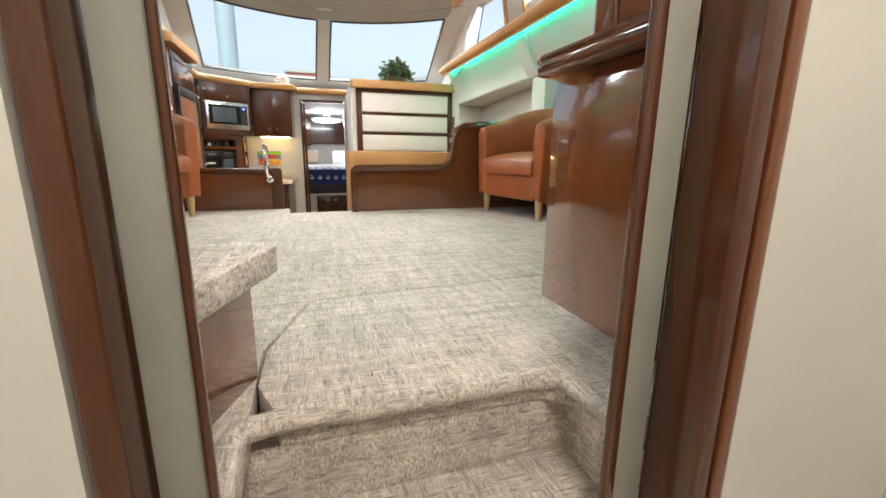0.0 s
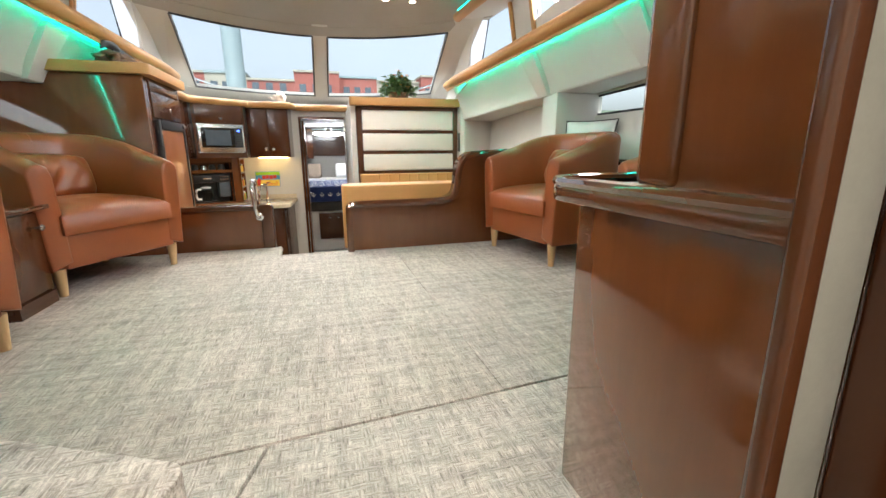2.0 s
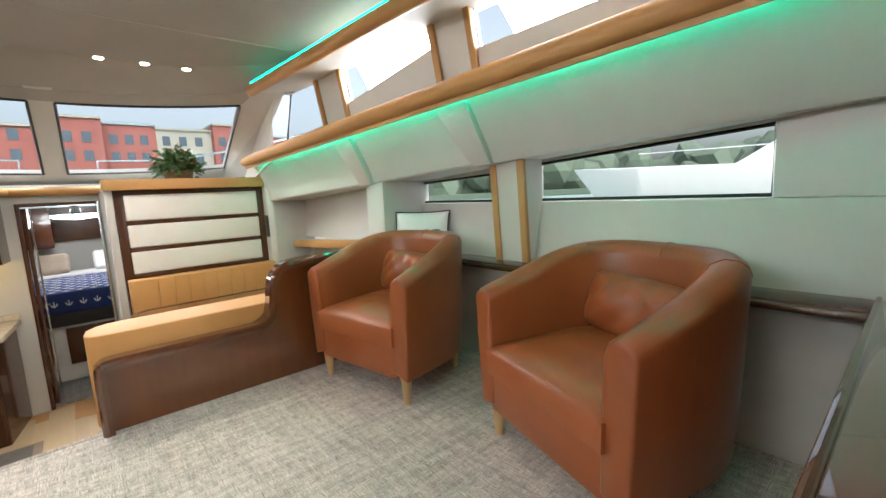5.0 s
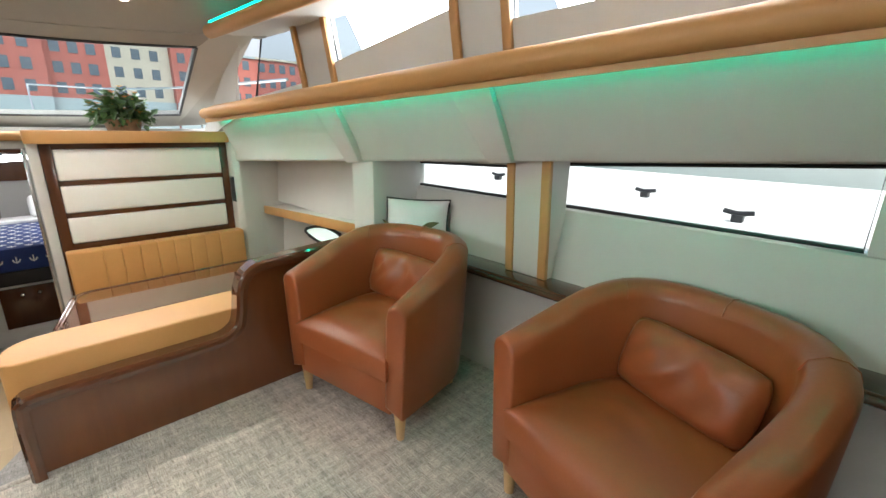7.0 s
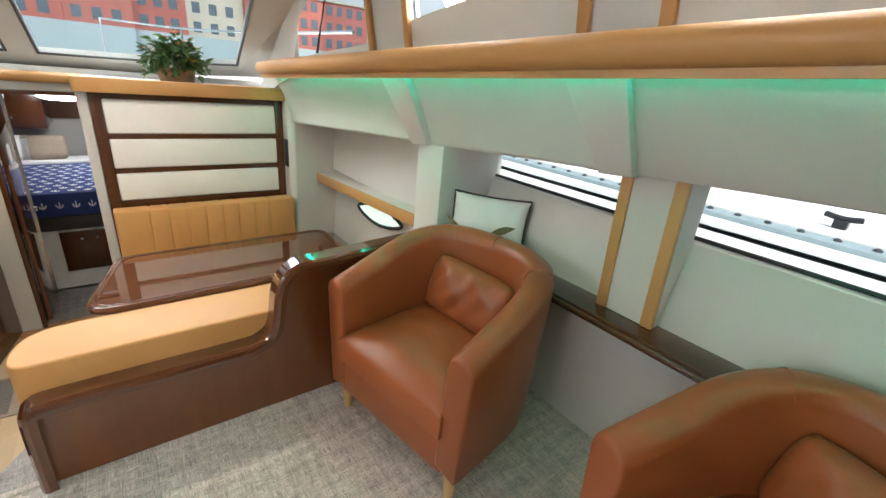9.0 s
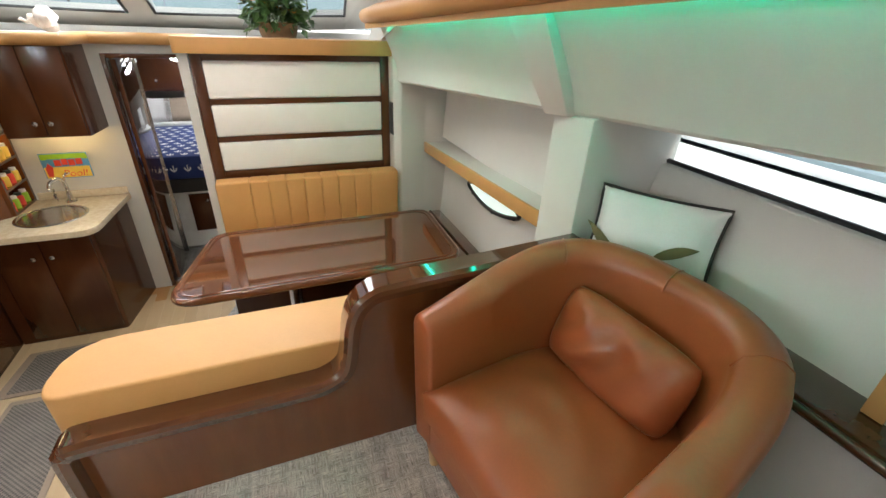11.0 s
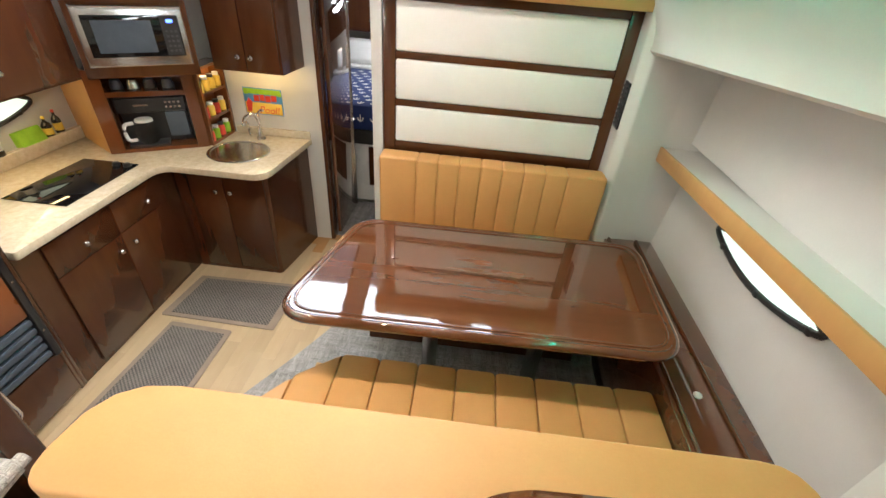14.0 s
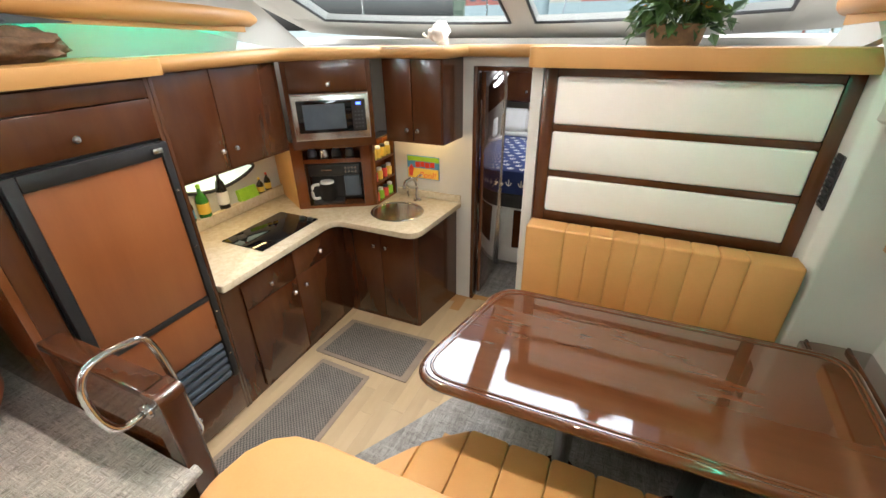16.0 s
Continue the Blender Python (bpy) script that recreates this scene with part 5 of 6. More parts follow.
    p0, p1 = border(grid[0]), border(grid[1])
    for k in range(len(p0)):
        pc.faces.new((p0[k], p0[(k + 1) % len(p0)], p1[(k + 1) % len(p1)], p1[k]))
    pc.transform(pose(-0.01, 0.115, 0.545, -18, 3, 0) @ Matrix.Diagonal((1.22, 1.0, 1.06, 1)))
    part("lumbar_pillow", pc, LEATHER, ch, "creased leather lumbar pillow", smooth=70)
    for x, y in ((-0.30, -0.285), (0.30, -0.285), (-0.23, 0.20), (0.23, 0.20)):
        bm = lathe(((0.017, 0), (0.028, 0.132)), (x, y, 0.0), 12)
        part("leg", bm, BEECH, ch, "pale tapered wooden leg")
    return ch


first = tub_chair()
first.matrix_basis = pose(2.355, 3.20, 0, 0, 0, -80) @ Matrix.Diagonal((1.07, 1.02, 1.06, 1))
copy_thing(first, pose(2.44, 1.91, 0, 0, 0, -107) @ Matrix.Diagonal((1.06, 1.04, 0.99, 1)))
copy_thing(first, pose(-0.585, 3.50, 0, 0, 0, 58))
copy_thing(first, pose(-0.76, 2.20, 0, 0, 0, 72))

side = thing("side_table", (-0.7, 2.95, 0), "small mahogany side cabinet between the armchairs", "side table")
part("body", box(-1.0, -0.52, 2.72, 3.02, 0.03, 0.45, 0.006), MAHOGANY, side)
part("plinth", box(-1.0, -0.50, 2.73, 3.01, 0.0, 0.06), MAHOGANY, side)
part("top", box(-1.02, -0.47, 2.70, 3.04, 0.451, 0.475, 0.008), MAHOGANY_FLAT, side)
d = part("door", box(-0.519, -0.505, 2.735, 3.005, 0.07, 0.44, 0.004), MAHOGANY, side)
knob(d, (-0.505, 2.97, 0.37), (1, 0, 0))

# scatter cushion with piping on the ledge
pil = thing("scatter_cushion", (2.8, 3.5, 0.64), "white scatter cushion with dark piping and feather print", "cushion")
place = Matrix.Translation((2.80, 3.50, 0.785)) @ Euler((radians(-14), 0, radians(-56))).to_matrix().to_4x4()
pc = bmesh.new()
sides = []
for s in (-1, 1):
    gr = []
    for j in range(13):
        gr.append([pc.verts.new(((i / 6 - 1) * 0.20 * (1 - 0.06 * (1 - (j / 6 - 1) ** 2)), s * (0.003 + 0.06 * max(0, (1 - abs(i / 6 - 1) ** 2.4) * (1 - abs(j / 6 - 1) ** 2.4)) ** 0.6), (j / 6 - 1) * 0.145 * (1 - 0.07 * (1 - (i / 6 - 1) ** 2)))) for i in range(13)])
    for a, b in zip(gr, gr[1:]):
        for i in range(12):
            pc.faces.new((a[i], a[i + 1], b[i + 1], b[i]))
    sides.append(gr)
edge0 = sides[0][0] + [r[-1] for r in sides[0][1:]] + sides[0][-1][-2::-1] + [r[0] for r in sides[0][-2:0:-1]]
edge1 = sides[1][0] + [r[-1] for r in sides[1][1:]] + sides[1][-1][-2::-1] + [r[0] for r in sides[1][-2:0:-1]]
loop_pts = [place @ ((a.co + b.co) / 2) for a, b in zip(edge0, edge1)]
for k in range(len(edge0)):
    pc.faces.new((edge0[k], edge0[(k + 1) % len(edge0)], edge1[(k + 1) % len(edge1)], edge1[k]))
pc.transform(place)
part("cover", pc, WHITE_CLOTH, pil, smooth=70)
part("piping", tube(loop_pts, 0.007, 8, closed=True), PIPING, pil, "dark piping")
for sgn, off in ((1, 0.02), (-1, -0.09)):
    one = bmesh.new()
    top_row, low_row = [], []
    for k in range(9):
        s = k / 8
        x = off + sgn * 0.13 * s
        z = -0.07 + 0.075 * s ** (0.6 if sgn > 0 else 1.2)
        w = 0.021 * math.sin(math.pi * min(1, s * 0.9 + 0.08))
        y = -(0.009 + 0.06 * max(0, (1 - abs(x / 0.2) ** 2.4) * (1 - abs(z / 0.145) ** 2.4)) ** 0.6)
        top_row.append(one.verts.new((x, y, z + w)))
        low_row.append(one.verts.new((x, y, z - w)))
    for a, b, c, d2 in zip(top_row, top_row[1:], low_row[1:], low_row):
        one.faces.new((a, b, c, d2))
    one.transform(place)
    part("feather_print", one, OLIVE, pil, "olive feather print")

# ceiling spots
for x, y, z in ROW_SPOTS:
    s = thing("ceiling_spot", (x, 4.62, 2.02), "small round recessed ceiling spot", "lamp", "ceiling spots")
    part("bezel", lathe(((0.036, 0), (0.034, -0.006), (0.026, -0.007)), (x, 4.62, 1.995), 16), STEEL, s)
    part("lens", lathe(((0.024, 0), (0.02, -0.003)), (x, 4.62, 1.987), 14), SPOT, s)
# fittings modelled around the added aft fill lights
for x, y, z in AFT_FILL_SPOTS:
    s = thing("ceiling_spot", (x, y, 2.02), "small round recessed ceiling spot", "lamp", "ceiling spots")
    part("bezel", lathe(((0.036, 0), (0.034, -0.006), (0.026, -0.007)), (x, y, 2.029), 16), STEEL, s)
    part("lens", lathe(((0.024, 0), (0.02, -0.003)), (x, y, 2.021), 14), SPOT, s)

# ---- small things in the galley and saloon ----


def bottle(at, r, h, material, label, cap, band):
    b = thing("bottle", at, label, "bottle", "bottles by the window")
    part("body", lathe(((r * 0.9, 0), (r, 0.01), (r, h * 0.55), (r * 0.75, h * 0.68), (r * 0.32, h * 0.78), (r * 0.3, h * 0.94)), at, 14), material, b)
    part("cap", lathe(((r * 0.36, h * 0.9), (r * 0.36, h), (r * 0.2, h * 1.01)), at, 10), cap, b)
    part("label_band", lathe(((r * 1.02, h * 0.14), (r * 1.02, h * 0.46)), at, 14), band, b)
    return b


bottle((-1.03, 5.06, 0.19), 0.03, 0.13, WHITE_CLOTH, "small white bottle with purple label", BLUE, BLUE)
bottle((-1.03, 5.16, 0.19), 0.032, 0.20, BOTTLE_DARK, "dark beer bottle with blue label", BLACK, BLUE)
bottle((-1.025, 5.27, 0.19), 0.042, 0.24, BOTTLE_GREEN, "green soap bottle with yellow label", GREEN, YELLOW)
bottle((-1.025, 5.44, 0.19), 0.038, 0.30, BOTTLE_DARK, "dark wine bottle with white label and red cap", RED, WHITE_CLOTH)
bottle((-1.03, 5.88, 0.19), 0.026, 0.15, BOTTLE_DARK, "small dark sauce bottle with red cap", RED, YELLOW)
bottle((-1.03, 5.80, 0.19), 0.028, 0.13, BOTTLE_DARK, "small amber jar with yellow cap", YELLOW, YELLOW)
nap = thing("napkin_holder", (-1.03, 5.66, 0.19), "lime green napkin stack leaning by the window", "napkins")
part("stack", hexa([(-1.06, 5.58, 0.191), (-0.99, 5.58, 0.191), (-0.99, 5.75, 0.191), (-1.06, 5.75, 0.191)], [(-1.068, 5.575, 0.275), (-1.03, 5.575, 0.285), (-1.03, 5.755, 0.285), (-1.068, 5.755, 0.275)], None, 0.006), GREEN, nap)

sign = thing("wall_sign", (0.16, 6.39, 0.27), "colourful tropical tin sign with red lettering", "sign")
part("plate", box(0.012, 0.30, 6.392, 6.399, 0.272, 0.462, 0.003), BLUE, sign)
part("yellow_field", box(0.018, 0.294, 6.390, 6.3915, 0.278, 0.36), YELLOW, sign)
part("green_field", box(0.018, 0.294, 6.390, 6.3915, 0.42, 0.456), GREEN, sign)
part("pink_bird", prism([(0.03, 0.0), (0.06, 0.0), (0.075, 0.07), (0.05, 0.10), (0.028, 0.06)], 0, 0.0015).copy(), RED, sign).matrix_basis = Matrix.Translation((0.0, 6.3895, 0.29)) @ pose(0, 0, 0, 90, 0, 0)


def lettering(text, at, size, material, parent, rz=0):
    cu = bpy.data.curves.new("lettering", "FONT")
    cu.body, cu.size, cu.extrude, cu.align_x, cu.shear = text, size, 0.001, "CENTER", 0.2
    tmp = new("tmp_text", cu)
    bpy.context.view_layer.update()
    me = bpy.data.meshes.new_from_object(tmp.evaluated_get(bpy.context.evaluated_depsgraph_get()))
    bpy.data.objects.remove(tmp)
    bm = bmesh.new()
    bm.from_mesh(me)
    bm.transform(Matrix.Translation(at) @ pose(0, 0, 0, 90, 0, rz))
    return part("lettering", bm, material, parent, "red lettering", smooth=0)


for k, (x0, x1) in enumerate(((0.09, 0.13), (0.135, 0.17), (0.175, 0.215), (0.22, 0.26))):
    part("word_bar", box(x0, x1, 6.3885, 6.3898, 0.368 + 0.006 * (k % 2), 0.412 + 0.005 * (k % 2)), RED, sign, "red unreadable word")
lettering("Pool!", (0.195, 6.3888, 0.285), 0.072, RED, sign)
for x, z in ((0.03, 0.45), (0.28, 0.45)):
    part("palm_leaf", box(x - 0.008, x + 0.02, 6.3885, 6.3898, z - 0.035, z - 0.005), GREEN, sign)

# flowering plant on the shelf
rnd = random.Random(4)
plant = thing("potted_plant", (1.75, 5.80, 1.262), "leafy green plant with orange flowers in a wicker basket", "plant")
part("basket", lathe(((0.10, 0), (0.115, 0.05), (0.125, 0.105), (0.12, 0.11), (0.02, 0.10)), (1.75, 5.80, 1.262), 22), BASKET, plant)
bm, fl = bmesh.new(), bmesh.new()
for k in range(400):
    a, e = rnd.uniform(0, 2 * math.pi), rnd.uniform(-0.55, 1.45)
    r = rnd.uniform(0.09, 0.215) * (0.85 + 0.2 * math.sin(3 * a))
    p = Vector((1.75 + r * math.cos(a) * math.cos(e) * 1.15, 5.80 + r * math.sin(a) * math.cos(e) * 0.8, 1.40 + r * math.sin(e) * 0.85))
    m4 = Matrix.Translation(p) @ Euler((rnd.uniform(-0.9, 0.9), rnd.uniform(-0.9, 0.9), a + rnd.uniform(-0.6, 0.6))).to_matrix().to_4x4()
    s = rnd.uniform(0.038, 0.066)
    v = [bm.verts.new(m4 @ Vector(q)) for q in ((-s * 0.2, 0, 0), (s * 0.35, -s * 0.42, 0.004), (s * 1.25, 0, -0.010), (s * 0.35, s * 0.42, 0.004), (s * 0.4, 0, -0.006))]
    for q in ((0, 1, 4), (1, 2, 4), (2, 3, 4), (3, 0, 4)):
        bm.faces.new([v[i] for i in q])
    if k % 6 == 0 and e > 0.1:
        c = Vector((1.75, 5.80, 1.40)) + (p - Vector((1.75, 5.80, 1.40))) * 1.13
        for j in range(6):
            b = j * math.pi / 3
            w = [fl.verts.new(c + Vector(q)) for q in ((0, 0, 0), (0.016 * math.cos(b - 0.4), 0.016 * math.sin(b - 0.4), 0.008), (0.026 * math.cos(b), 0.026 * math.sin(b), 0.012), (0.016 * math.cos(b + 0.4), 0.016 * math.sin(b + 0.4), 0.008))]
            fl.faces.new(w)
tagged(part("foliage", bm, LEAF, plant, smooth=0), kind="stuff")
tagged(part("flowers", fl, FLOWER, plant, "orange and yellow flowers", smooth=0), kind="stuff")
st = bmesh.new()
for k in range(14):
    a = k * 0.9
    st = tube([(1.75, 5.80, 1.36), (1.75 + 0.05 * math.cos(a), 5.80 + 0.05 * math.sin(a), 1.43), (1.75 + 0.12 * math.cos(a), 5.80 + 0.1 * math.sin(a), 1.50)], 0.003, 5, st)
part("stems", st, LEAF, plant)

# conch shell
sh = thing("conch_shell", (0.34, 6.22, 1.262), "cream conch shell lying on the shelf", "shell")
pts, rad = [], []
for k in range(46):
    s = k / 45
    a, r = s * 5.6 * math.pi, 0.012 + 0.05 * s ** 1.6
    pts.append((0.27 + 0.15 * s, 6.22 + r * math.cos(a), 1.262 + 0.062 + 0.015 * s + r * 0.7 * math.sin(a)))
    rad.append(0.006 + 0.034 * s ** 1.3)
part("whorl", tube(pts, rad, 10), SHELL, sh, smooth=70)
part("lip", hexa([(0.40, 6.16, 1.275), (0.45, 6.18, 1.29), (0.46, 6.25, 1.34), (0.41, 6.28, 1.39), (0.37, 6.24, 1.40)], [(0.405, 6.14, 1.28), (0.462, 6.165, 1.30), (0.475, 6.24, 1.35), (0.42, 6.275, 1.41), (0.375, 6.23, 1.41)], None, 0.006), SHELL, sh)
# driftwood with a metal heron tail on the cabinet
dw = thing("driftwood_ornament", (-0.55, 4.35, 1.262), "brown driftwood ornament with dark metal tail", "ornament")
bm = bmesh.new()
bmesh.ops.create_icosphere(bm, subdivisions=4, radius=1.0)
for v in bm.verts:
    n = noise.noise(v.co * 2.3) * 0.35 + noise.noise(v.co * 6) * 0.14
    v.co = Vector((v.co.x * 0.11, v.co.y * 0.22, v.co.z * 0.07)) * (1 + n)
bm.transform(Matrix.Translation((-0.55, 4.33, 1.325)))
part("driftwood", bm, DRIFTWOOD, dw, smooth=70)
part("tail", hexa([(-0.55, 4.28, 1.40), (-0.54, 4.28, 1.40), (-0.52, 4.60, 1.405)], [(-0.55, 4.28, 1.45), (-0.54, 4.28, 1.45), (-0.52, 4.60, 1.41)]), DARK_METAL, dw)
part("body", tube(arc([(-0.56, 4.14, 1.39), (-0.56, 4.22, 1.44), (-0.55, 4.32, 1.43), (-0.54, 4.40, 1.41)], 4), [0.006, 0.012, 0.02, 0.026, 0.03, 0.032, 0.033, 0.032, 0.03, 0.026, 0.02, 0.012, 0.006], 10), DARK_METAL, dw)

# ---- the forward cabin seen through the door ----
cabin = thing("cabin", (0.9, 7.9, GALLEY), "forward cabin with mahogany and cream walls", "room", kind="structure")
part("floor_panel", box(-0.5, 2.6, 6.462, 7.1, -0.86, GALLEY + 0.002), CARPET_GREY, cabin)
part("wall_panel", box(-0.9, -0.85, 6.462, 9.3, -0.9, 1.1), CREAM, cabin)
part("wall_panel", box(2.55, 2.6, 6.462, 9.3, -0.9, 1.1), CREAM, cabin)
part("end_panel", box(-0.9, 2.6, 9.25, 9.3, -0.9, 0.62), CREAM, cabin)
part("end_panel", box(-0.9, 2.6, 9.2, 9.3, 0.62, 1.1), MAHOGANY, cabin)
part("ceiling_panel", box(-0.9, 2.6, 6.462, 9.3, 1.115, 1.17), CREAM, cabin)
lock = thing("hanging_locker", (0.2, 8.4, 0.3), "mahogany locker above the berth head", "cabinet")
part("body", box(-0.8, 0.72, 8.55, 9.19, 0.58, 1.10, 0.004), MAHOGANY, lock)
d = part("door", box(0.02, 0.70, 8.535, 8.548, 0.60, 1.08, 0.004), MAHOGANY, lock)
knob(d, (0.45, 8.535, 0.70), (0, -1, 0))
bed = thing("berth", (0.9, 8.1, GALLEY), "island berth with navy anchor bedspread", "bed")
part("base", prism(rounded([(0.30, 7.16), (1.75, 7.16), (1.9, 9.2), (0.1, 9.2)], [0.12, 0.12, 0, 0]), GALLEY, -0.17), GELCOAT, bed)
d = part("drawer_front", box(0.74, 1.20, 7.135, 7.158, -0.60, -0.20, 0.004), MAHOGANY, bed)
for x in (0.90, 1.02):
    knob(d, (x, 7.135, -0.27), (0, -1, 0))
part("mattress_edge", prism(rounded([(0.22, 7.10), (1.82, 7.10), (1.95, 9.2), (0.05, 9.2)], [0.2, 0.2, 0, 0]), -0.169, -0.03, None, 0.02), PIPING, bed, "dark padded berth edge")
part("bedspread", prism(rounded([(0.20, 7.09), (1.84, 7.09), (1.97, 8.75), (0.03, 8.75)], [0.2, 0.2, 0, 0]), -0.028, 0.20, None, 0.03), NAVY, bed, "navy bedspread")
part("turned_sheet", box(0.06, 1.94, 8.46, 8.78, 0.195, 0.235, 0.015), WHITE_CLOTH, bed, "white turned-down sheet")
anchors = bmesh.new()
for i in range(13):
    for j in range(12):
        x, y = 0.32 + 0.118 * i + 0.05 * (j % 2), 7.16 + 0.108 * j
        m4 = Matrix.Translation((x, y, 0.2025))
        one = tube([(-0.028, 0.012, 0), (-0.02, -0.012, 0), (0, -0.024, 0), (0.02, -0.012, 0), (0.028, 0.012, 0)], 0.006, 4, None, 0.3)
        one = tube([(0, -0.024, 0), (0, 0.034, 0)], 0.005, 4, one, 0.3)
        one = tube([(-0.015, 0.018, 0), (0.015, 0.018, 0)], 0.004, 4, one, 0.3)
        one.transform(m4)
        anchors = merge(anchors, one)
for i in range(11):
    one = tube([(-0.026, 0, 0.010), (-0.018, 0, -0.012), (0, 0, -0.024), (0.018, 0, -0.012), (0.026, 0, 0.010)], 0.006, 4)
    one = tube([(0, 0, -0.024), (0, 0, 0.034)], 0.005, 4, one)
    one.transform(Matrix.Translation((0.45 + 0.118 * i, 7.088, 0.08)))
    anchors = merge(anchors, one)
tagged(part("anchor_print", anchors, WHITE_CLOTH, bed, "small white anchor print", smooth=0), kind="stuff")
for x, mt in ((0.35, WHITE_CLOTH), (0.62, BASKET), (1.3, WHITE_CLOTH)):
    pl = thing("bed_pillow", (x, 8.6, 0.24), "striped pillow propped on the berth" if mt is BASKET else "white pillow propped on the berth", "pillow", "bed pillows")
    part("cover", box(x - 0.22, x + 0.22, -0.06, 0.06, -0.14, 0.14, 0.055, 4).copy(), MAT_EDGE if mt is BASKET else mt, pl, smooth=60).matrix_basis = Matrix.Translation((0, 8.62, 0.36)) @ pose(0, 0, 0, -28, 0, 0)
lamp = thing("cabin_ceiling_lamp", (0.98, 7.9, 1.0), "white scalloped ceiling lamp in the cabin", "lamp")
bm = bmesh.new()
for k in range(8):
    a = k * math.pi / 4
    bm = lathe(((0.085, 0), (0.08, -0.025), (0.03, -0.045)), (0.98 + 0.15 * math.cos(a), 7.9 + 0.15 * math.sin(a), 1.0), 14, bm)
part("shade", lathe(((0.16, 0.001), (0.14, -0.04), (0.03, -0.06)), (0.98, 7.9, 1.0), 20, bm), CABIN_LAMP, lamp)
part("stem", lathe(((0.05, 0.002), (0.05, 0.114)), (0.98, 7.9, 1.0), 12), CHROME, lamp)

# ---- outside ----
solo("water", box(-900, 900, -900, 900, -1.6, -1.5), WATER, "dull green harbour water", "water", "structure")
deck = thing("foredeck", (0.9, 8, 1.0), "white foredeck ahead of the windscreen", "deck", kind="structure")
part("deck_skin", hexa([(-1.6, 6.52, 1.20), (3.4, 6.52, 1.20), (2.3, 10.6, 1.20), (-0.5, 10.6, 1.20)], [(-1.6, 6.52, 1.30), (3.4, 6.52, 1.30), (2.3, 10.6, 1.27), (-0.5, 10.6, 1.27)]), GELCOAT, deck)
for s in (-1, 1):
    pts = [(MID + s * 2.1, 5.5, 1.75), (MID + s * 1.9, 7.5, 1.78), (MID + s * 1.45, 10.0, 1.85), (MID + s * 0.5, 11.0, 1.9)]
    part("bow_rail", tube(arc(pts, 5), 0.014, 8), CHROME, deck, "steel bow rail")
    for p in pts[1:]:
        part("stanchion", tube([(p[0], min(p[1], 10.5), 1.25), p], 0.012, 8), CHROME, deck)
hullo = thing("hull_side", (3.3, 3, -1), "white outer hull of the boat", "hull", kind="structure")
for flip in (keep, mirror):
    part("shell", flip(hexa([(3.06, -1.4, -1.7), (3.10, -1.4, -1.7), (2.75, 6.4, -1.7), (2.7, 6.4, -1.7)], [(3.06, -1.4, 0.95), (3.12, -1.4, 0.95), (3.07, 3.85, 0.95), (3.06, 3.85, 0.95)])), GELCOAT, hullo)

dock = thing("dock", (8, 4, -1.5), "white dock with riveted edge beam and black cleats", "dock")
part("deck", box(11.8, 24.0, -24, 40, -0.85, -0.60, 0.01), CONCRETE, dock)
part("low_pontoon", box(8.2, 11.1, -24, 40, -1.25, -1.0, 0.01), CONCRETE, dock, "low pale pontoon")
part("edge_beam", box(11.3, 11.78, -24, 40, -0.95, -0.64, 0.02), GREY_PAINT, dock, "grey edge beam")
part("rub_strip", box(11.15, 11.295, -24, 40, -0.92, -0.74, 0.01), CONCRETE, dock)
bolt = lathe(((0.07, 0), (0.06, 0.04), (0.02, 0.06)), (0, 0, 0), 8)
bme = bpy.data.meshes.new("bolt")
bolt.to_mesh(bme)
bolt.free()
bme.materials.append(DARK_METAL)
for k in range(60):
    piece("bolt", bme, dock, Matrix.Translation((11.55, -12 + 0.55 * k, -0.64)))
for k in range(9):
    x, y = 12.6 + 2.2 * (k % 2), -8 + 2.9 * k
    cl = thing("cleat", (x, y, -0.6), "black steel dock cleat", "cleat", "dock cleats")
    part("horn", tube(arc([(x, y - 0.3, -0.36), (x, y, -0.40), (x, y + 0.3, -0.36)], 4), 0.06, 8), BLACK, cl)
    part("foot", box(x - 0.12, x + 0.12, y - 0.12, y + 0.12, -0.6, -0.42, 0.03), BLACK, cl)


def ypart(name, bm, material, parent, label=""):
    """A part of the yacht, drawn small and then set at its place and size."""
    bm.transform(Matrix.Translation((26.0, 5.0, -1.6)) @ Matrix.Diagonal((1.5, 1.5, 1.5, 1)) @ Matrix.Translation((-13.0, -4.0, 1.6)))
    return part(name, bm, material, parent, label)


boat = thing("motor_yacht", (29, 6, -1.5), "white motor yacht moored beyond the dock", "boat")
ypart("hull", hexa([(13.5, -3, -1.6), (16.8, -3, -1.6), (16.4, 9, -1.6), (15, 11, -1.6), (13.8, 9, -1.6)], [(13, -3, 0.4), (17.3, -3, 0.4), (17.2, 9, 0.7), (15, 13, 0.9), (13.1, 9, 0.7)], None, 0.05), GELCOAT, boat)
ypart("superstructure", hexa([(13.6, -1.5, 0.5), (16.6, -1.5, 0.5), (16.4, 6, 0.6), (13.8, 6, 0.6)], [(13.9, -1.2, 1.7), (16.3, -1.2, 1.7), (16.1, 4.3, 1.7), (14.1, 4.3, 1.7)], None, 0.08), GELCOAT, boat)
for y0, y1 in ((-0.8, 1.0), (1.2, 2.8), (3.0, 4.4)):
    ypart("cabin_window", slab([(13.66, y0, 0.85), (13.66, y1, 0.87), (13.86, y1, 1.45), (13.86, y0, 1.45)], 0.03), FACADE_GLASS, boat)
ypart("rail", tube([(13.15, -3, 1.0), (13.2, 9, 1.25)], 0.025, 8), CHROME, boat)

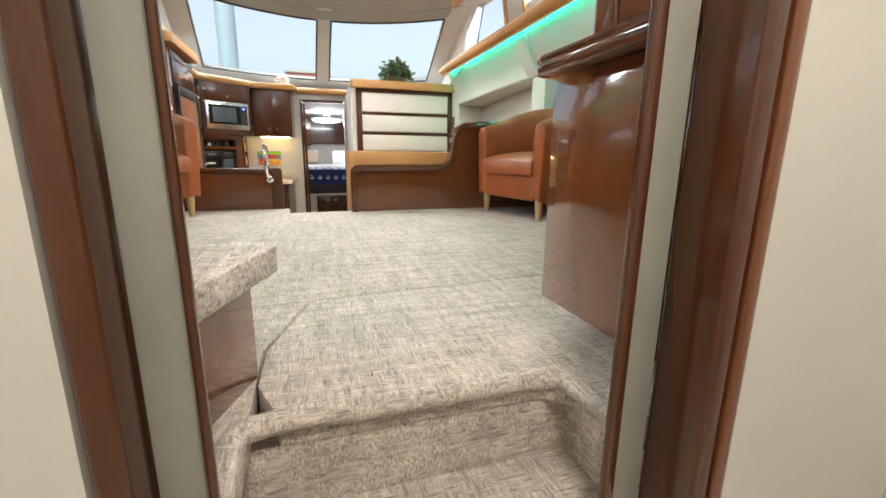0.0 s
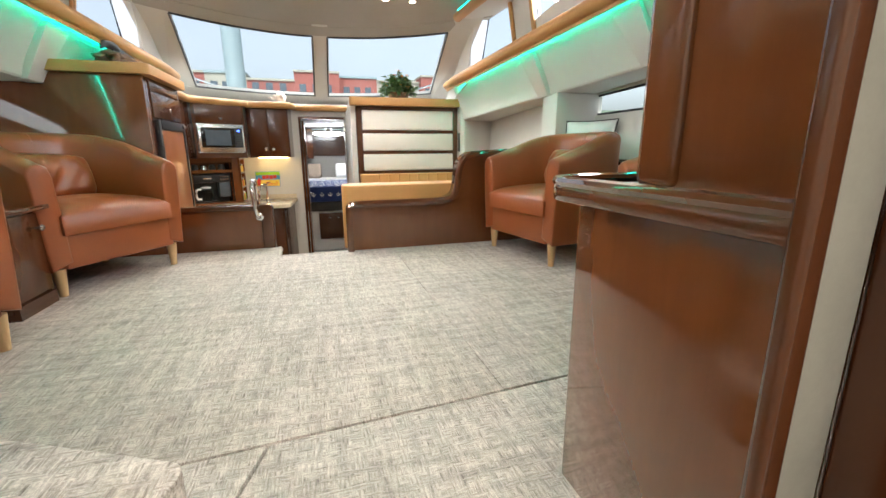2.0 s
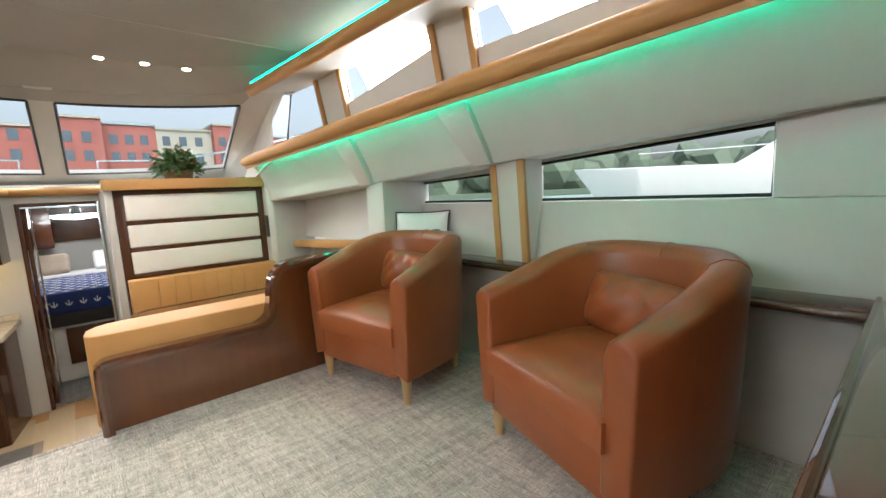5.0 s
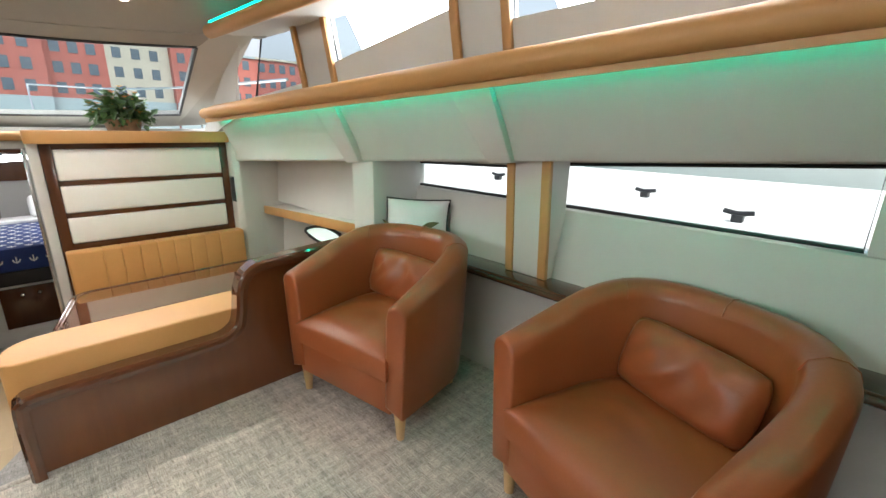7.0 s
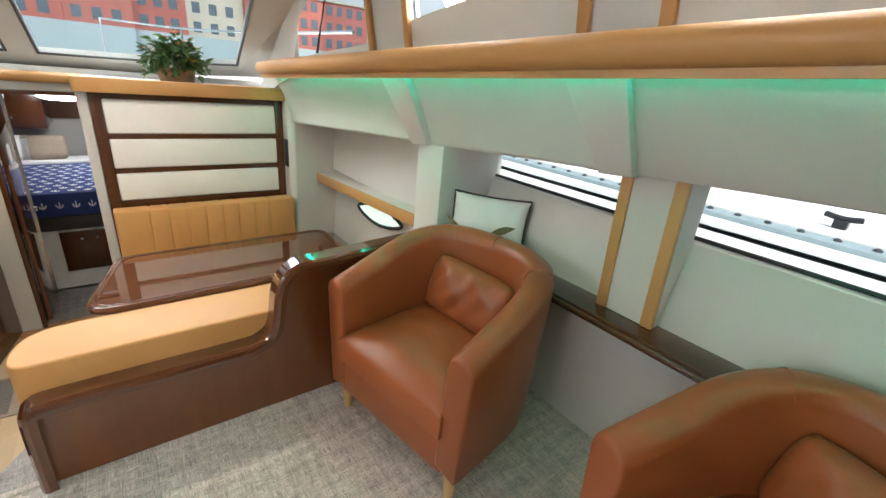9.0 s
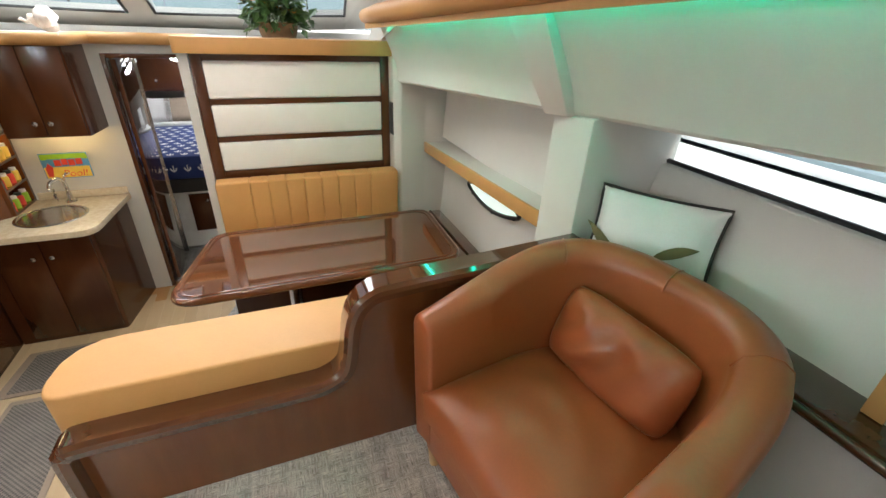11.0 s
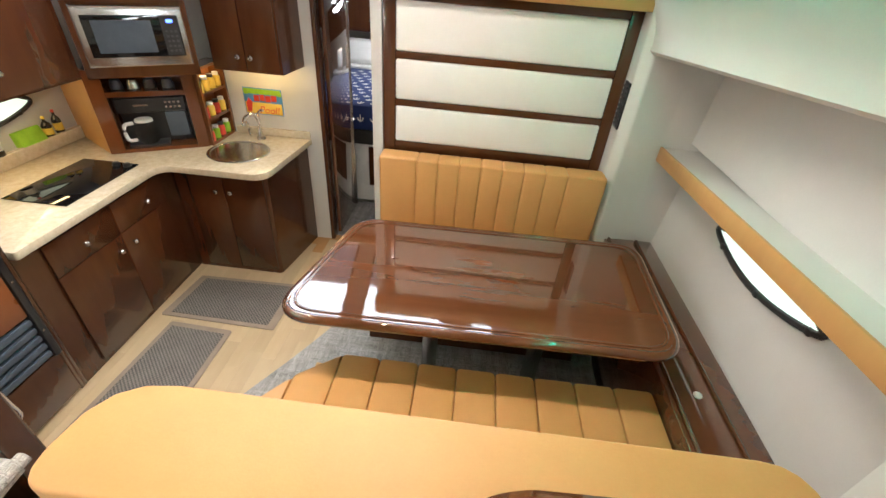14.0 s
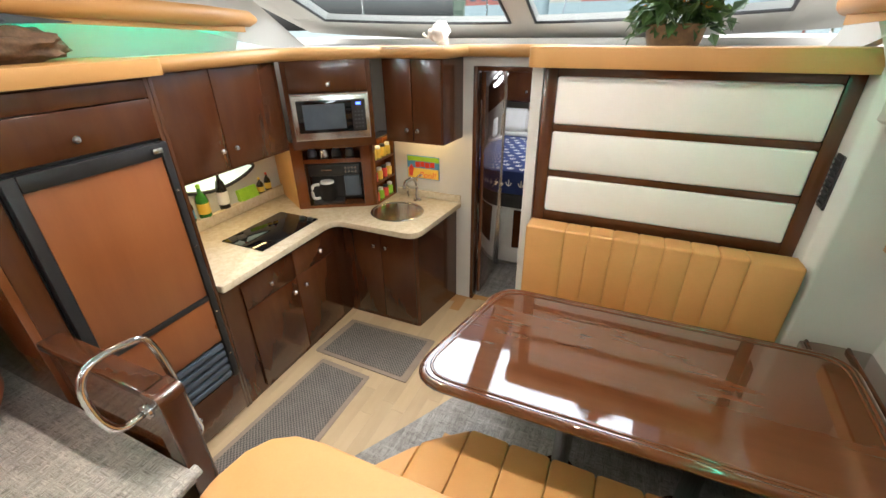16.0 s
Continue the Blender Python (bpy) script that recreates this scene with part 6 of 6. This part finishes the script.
bld = thing("apartment_building", (10, 95, -1.5), "long red and cream apartment building across the harbour", "building")
rb = random.Random(7)
x, k = -34.0, 0
wins = []
while x < 62:
    w = rb.uniform(7, 11)
    hgt = 15.2 + rb.uniform(-1.2, 1.2)
    yy = 95 + rb.uniform(-1.2, 1.2)
    part("wall", box(x, x + w - 0.02, yy, yy + 12, -1.5, hgt), BRICK if k % 4 != 2 else FACADE, bld)
    part("base_storey", box(x, x + w - 0.02, yy - 0.6, yy - 0.005, -1.5, 5.2), GREY_PAINT, bld)
    part("roof", box(x - 0.1, x + w + 0.08, yy - 0.3, yy + 12.2, hgt + 0.005, hgt + 0.4), FACADE if k % 3 != 2 else GREY_PAINT, bld)
    for f in range(3):
        n = int(w // 2.4)
        for i in range(n):
            wins.append((x + 0.9 + i * (w - 1.2) / n, yy, 5.9 + 3.1 * f))
    x, k = x + w, k + 1
pane_me = bpy.data.meshes.new("window")
bm = box(0, 1.25, -0.08, 0.02, 0, 1.7)
bm.to_mesh(pane_me)
bm.free()
pane_me.materials.append(FACADE_GLASS)
for p in wins[:290]:
    piece("window", pane_me, bld, Matrix.Translation(p))
post = solo("mooring_pile", lathe(((0.36, 0), (0.36, 12), (0.3, 12.3)), (-2.1, 20, -1.5), 20), GREY_PAINT, "tall grey steel mooring pile", "pile")
shore = bmesh.new()
rs = random.Random(3)
for k in range(260):
    a = radians(rs.uniform(8, 172))
    r = rs.uniform(125, 150)
    one = bmesh.new()
    bmesh.ops.create_icosphere(one, subdivisions=2, radius=1.0)
    s = rs.uniform(4, 8)
    for v in one.verts:
        v.co *= 1 + 0.5 * noise.noise(v.co * 2.2 + Vector((k, 0, 0)))
    one.transform(Matrix.Translation((r * math.cos(a - radians(60)), r * math.sin(a - radians(60)), rs.uniform(0, 6))) @ Matrix.Diagonal((s, s, s, 1)))
    shore = merge(shore, one)
solo("tree_line", shore, FOLIAGE, "dark green trees along the far shore", "trees", "stuff", smooth=0)
solo("shore", prism([(math.cos(radians(a)) * 115, math.sin(radians(a)) * 115) for a in range(-70, 120, 10)] + [(math.cos(radians(a)) * 400, math.sin(radians(a)) * 400) for a in range(110, -80, -10)], -1.5, 0.0), FOLIAGE, "low green shore", "ground", "structure", smooth=0)

# ---- floor planks of the galley ----
rp = random.Random(11)
meshes = []
for ln in (0.55, 0.8, 1.05):
    me = bpy.data.meshes.new("plank")
    bm = box(0.0003, 0.0887, 0.0003, ln - 0.0003, -0.008, 0.0, 0.0006, 1)
    bm.to_mesh(me)
    bm.free()
    me.materials.append(PLANK)
    meshes.append((me, ln))
for i in range(24):
    y = 3.72 - rp.uniform(0, 0.5)
    while y < 6.39:
        me, ln = rp.choice(meshes)
        if y + ln > 6.395:
            me, ln = meshes[0]
            if y + ln > 6.46:
                break
        piece("plank", me, galley_floor, Matrix.Translation((-0.95 + 0.089 * i, y, GALLEY)))
        y += ln
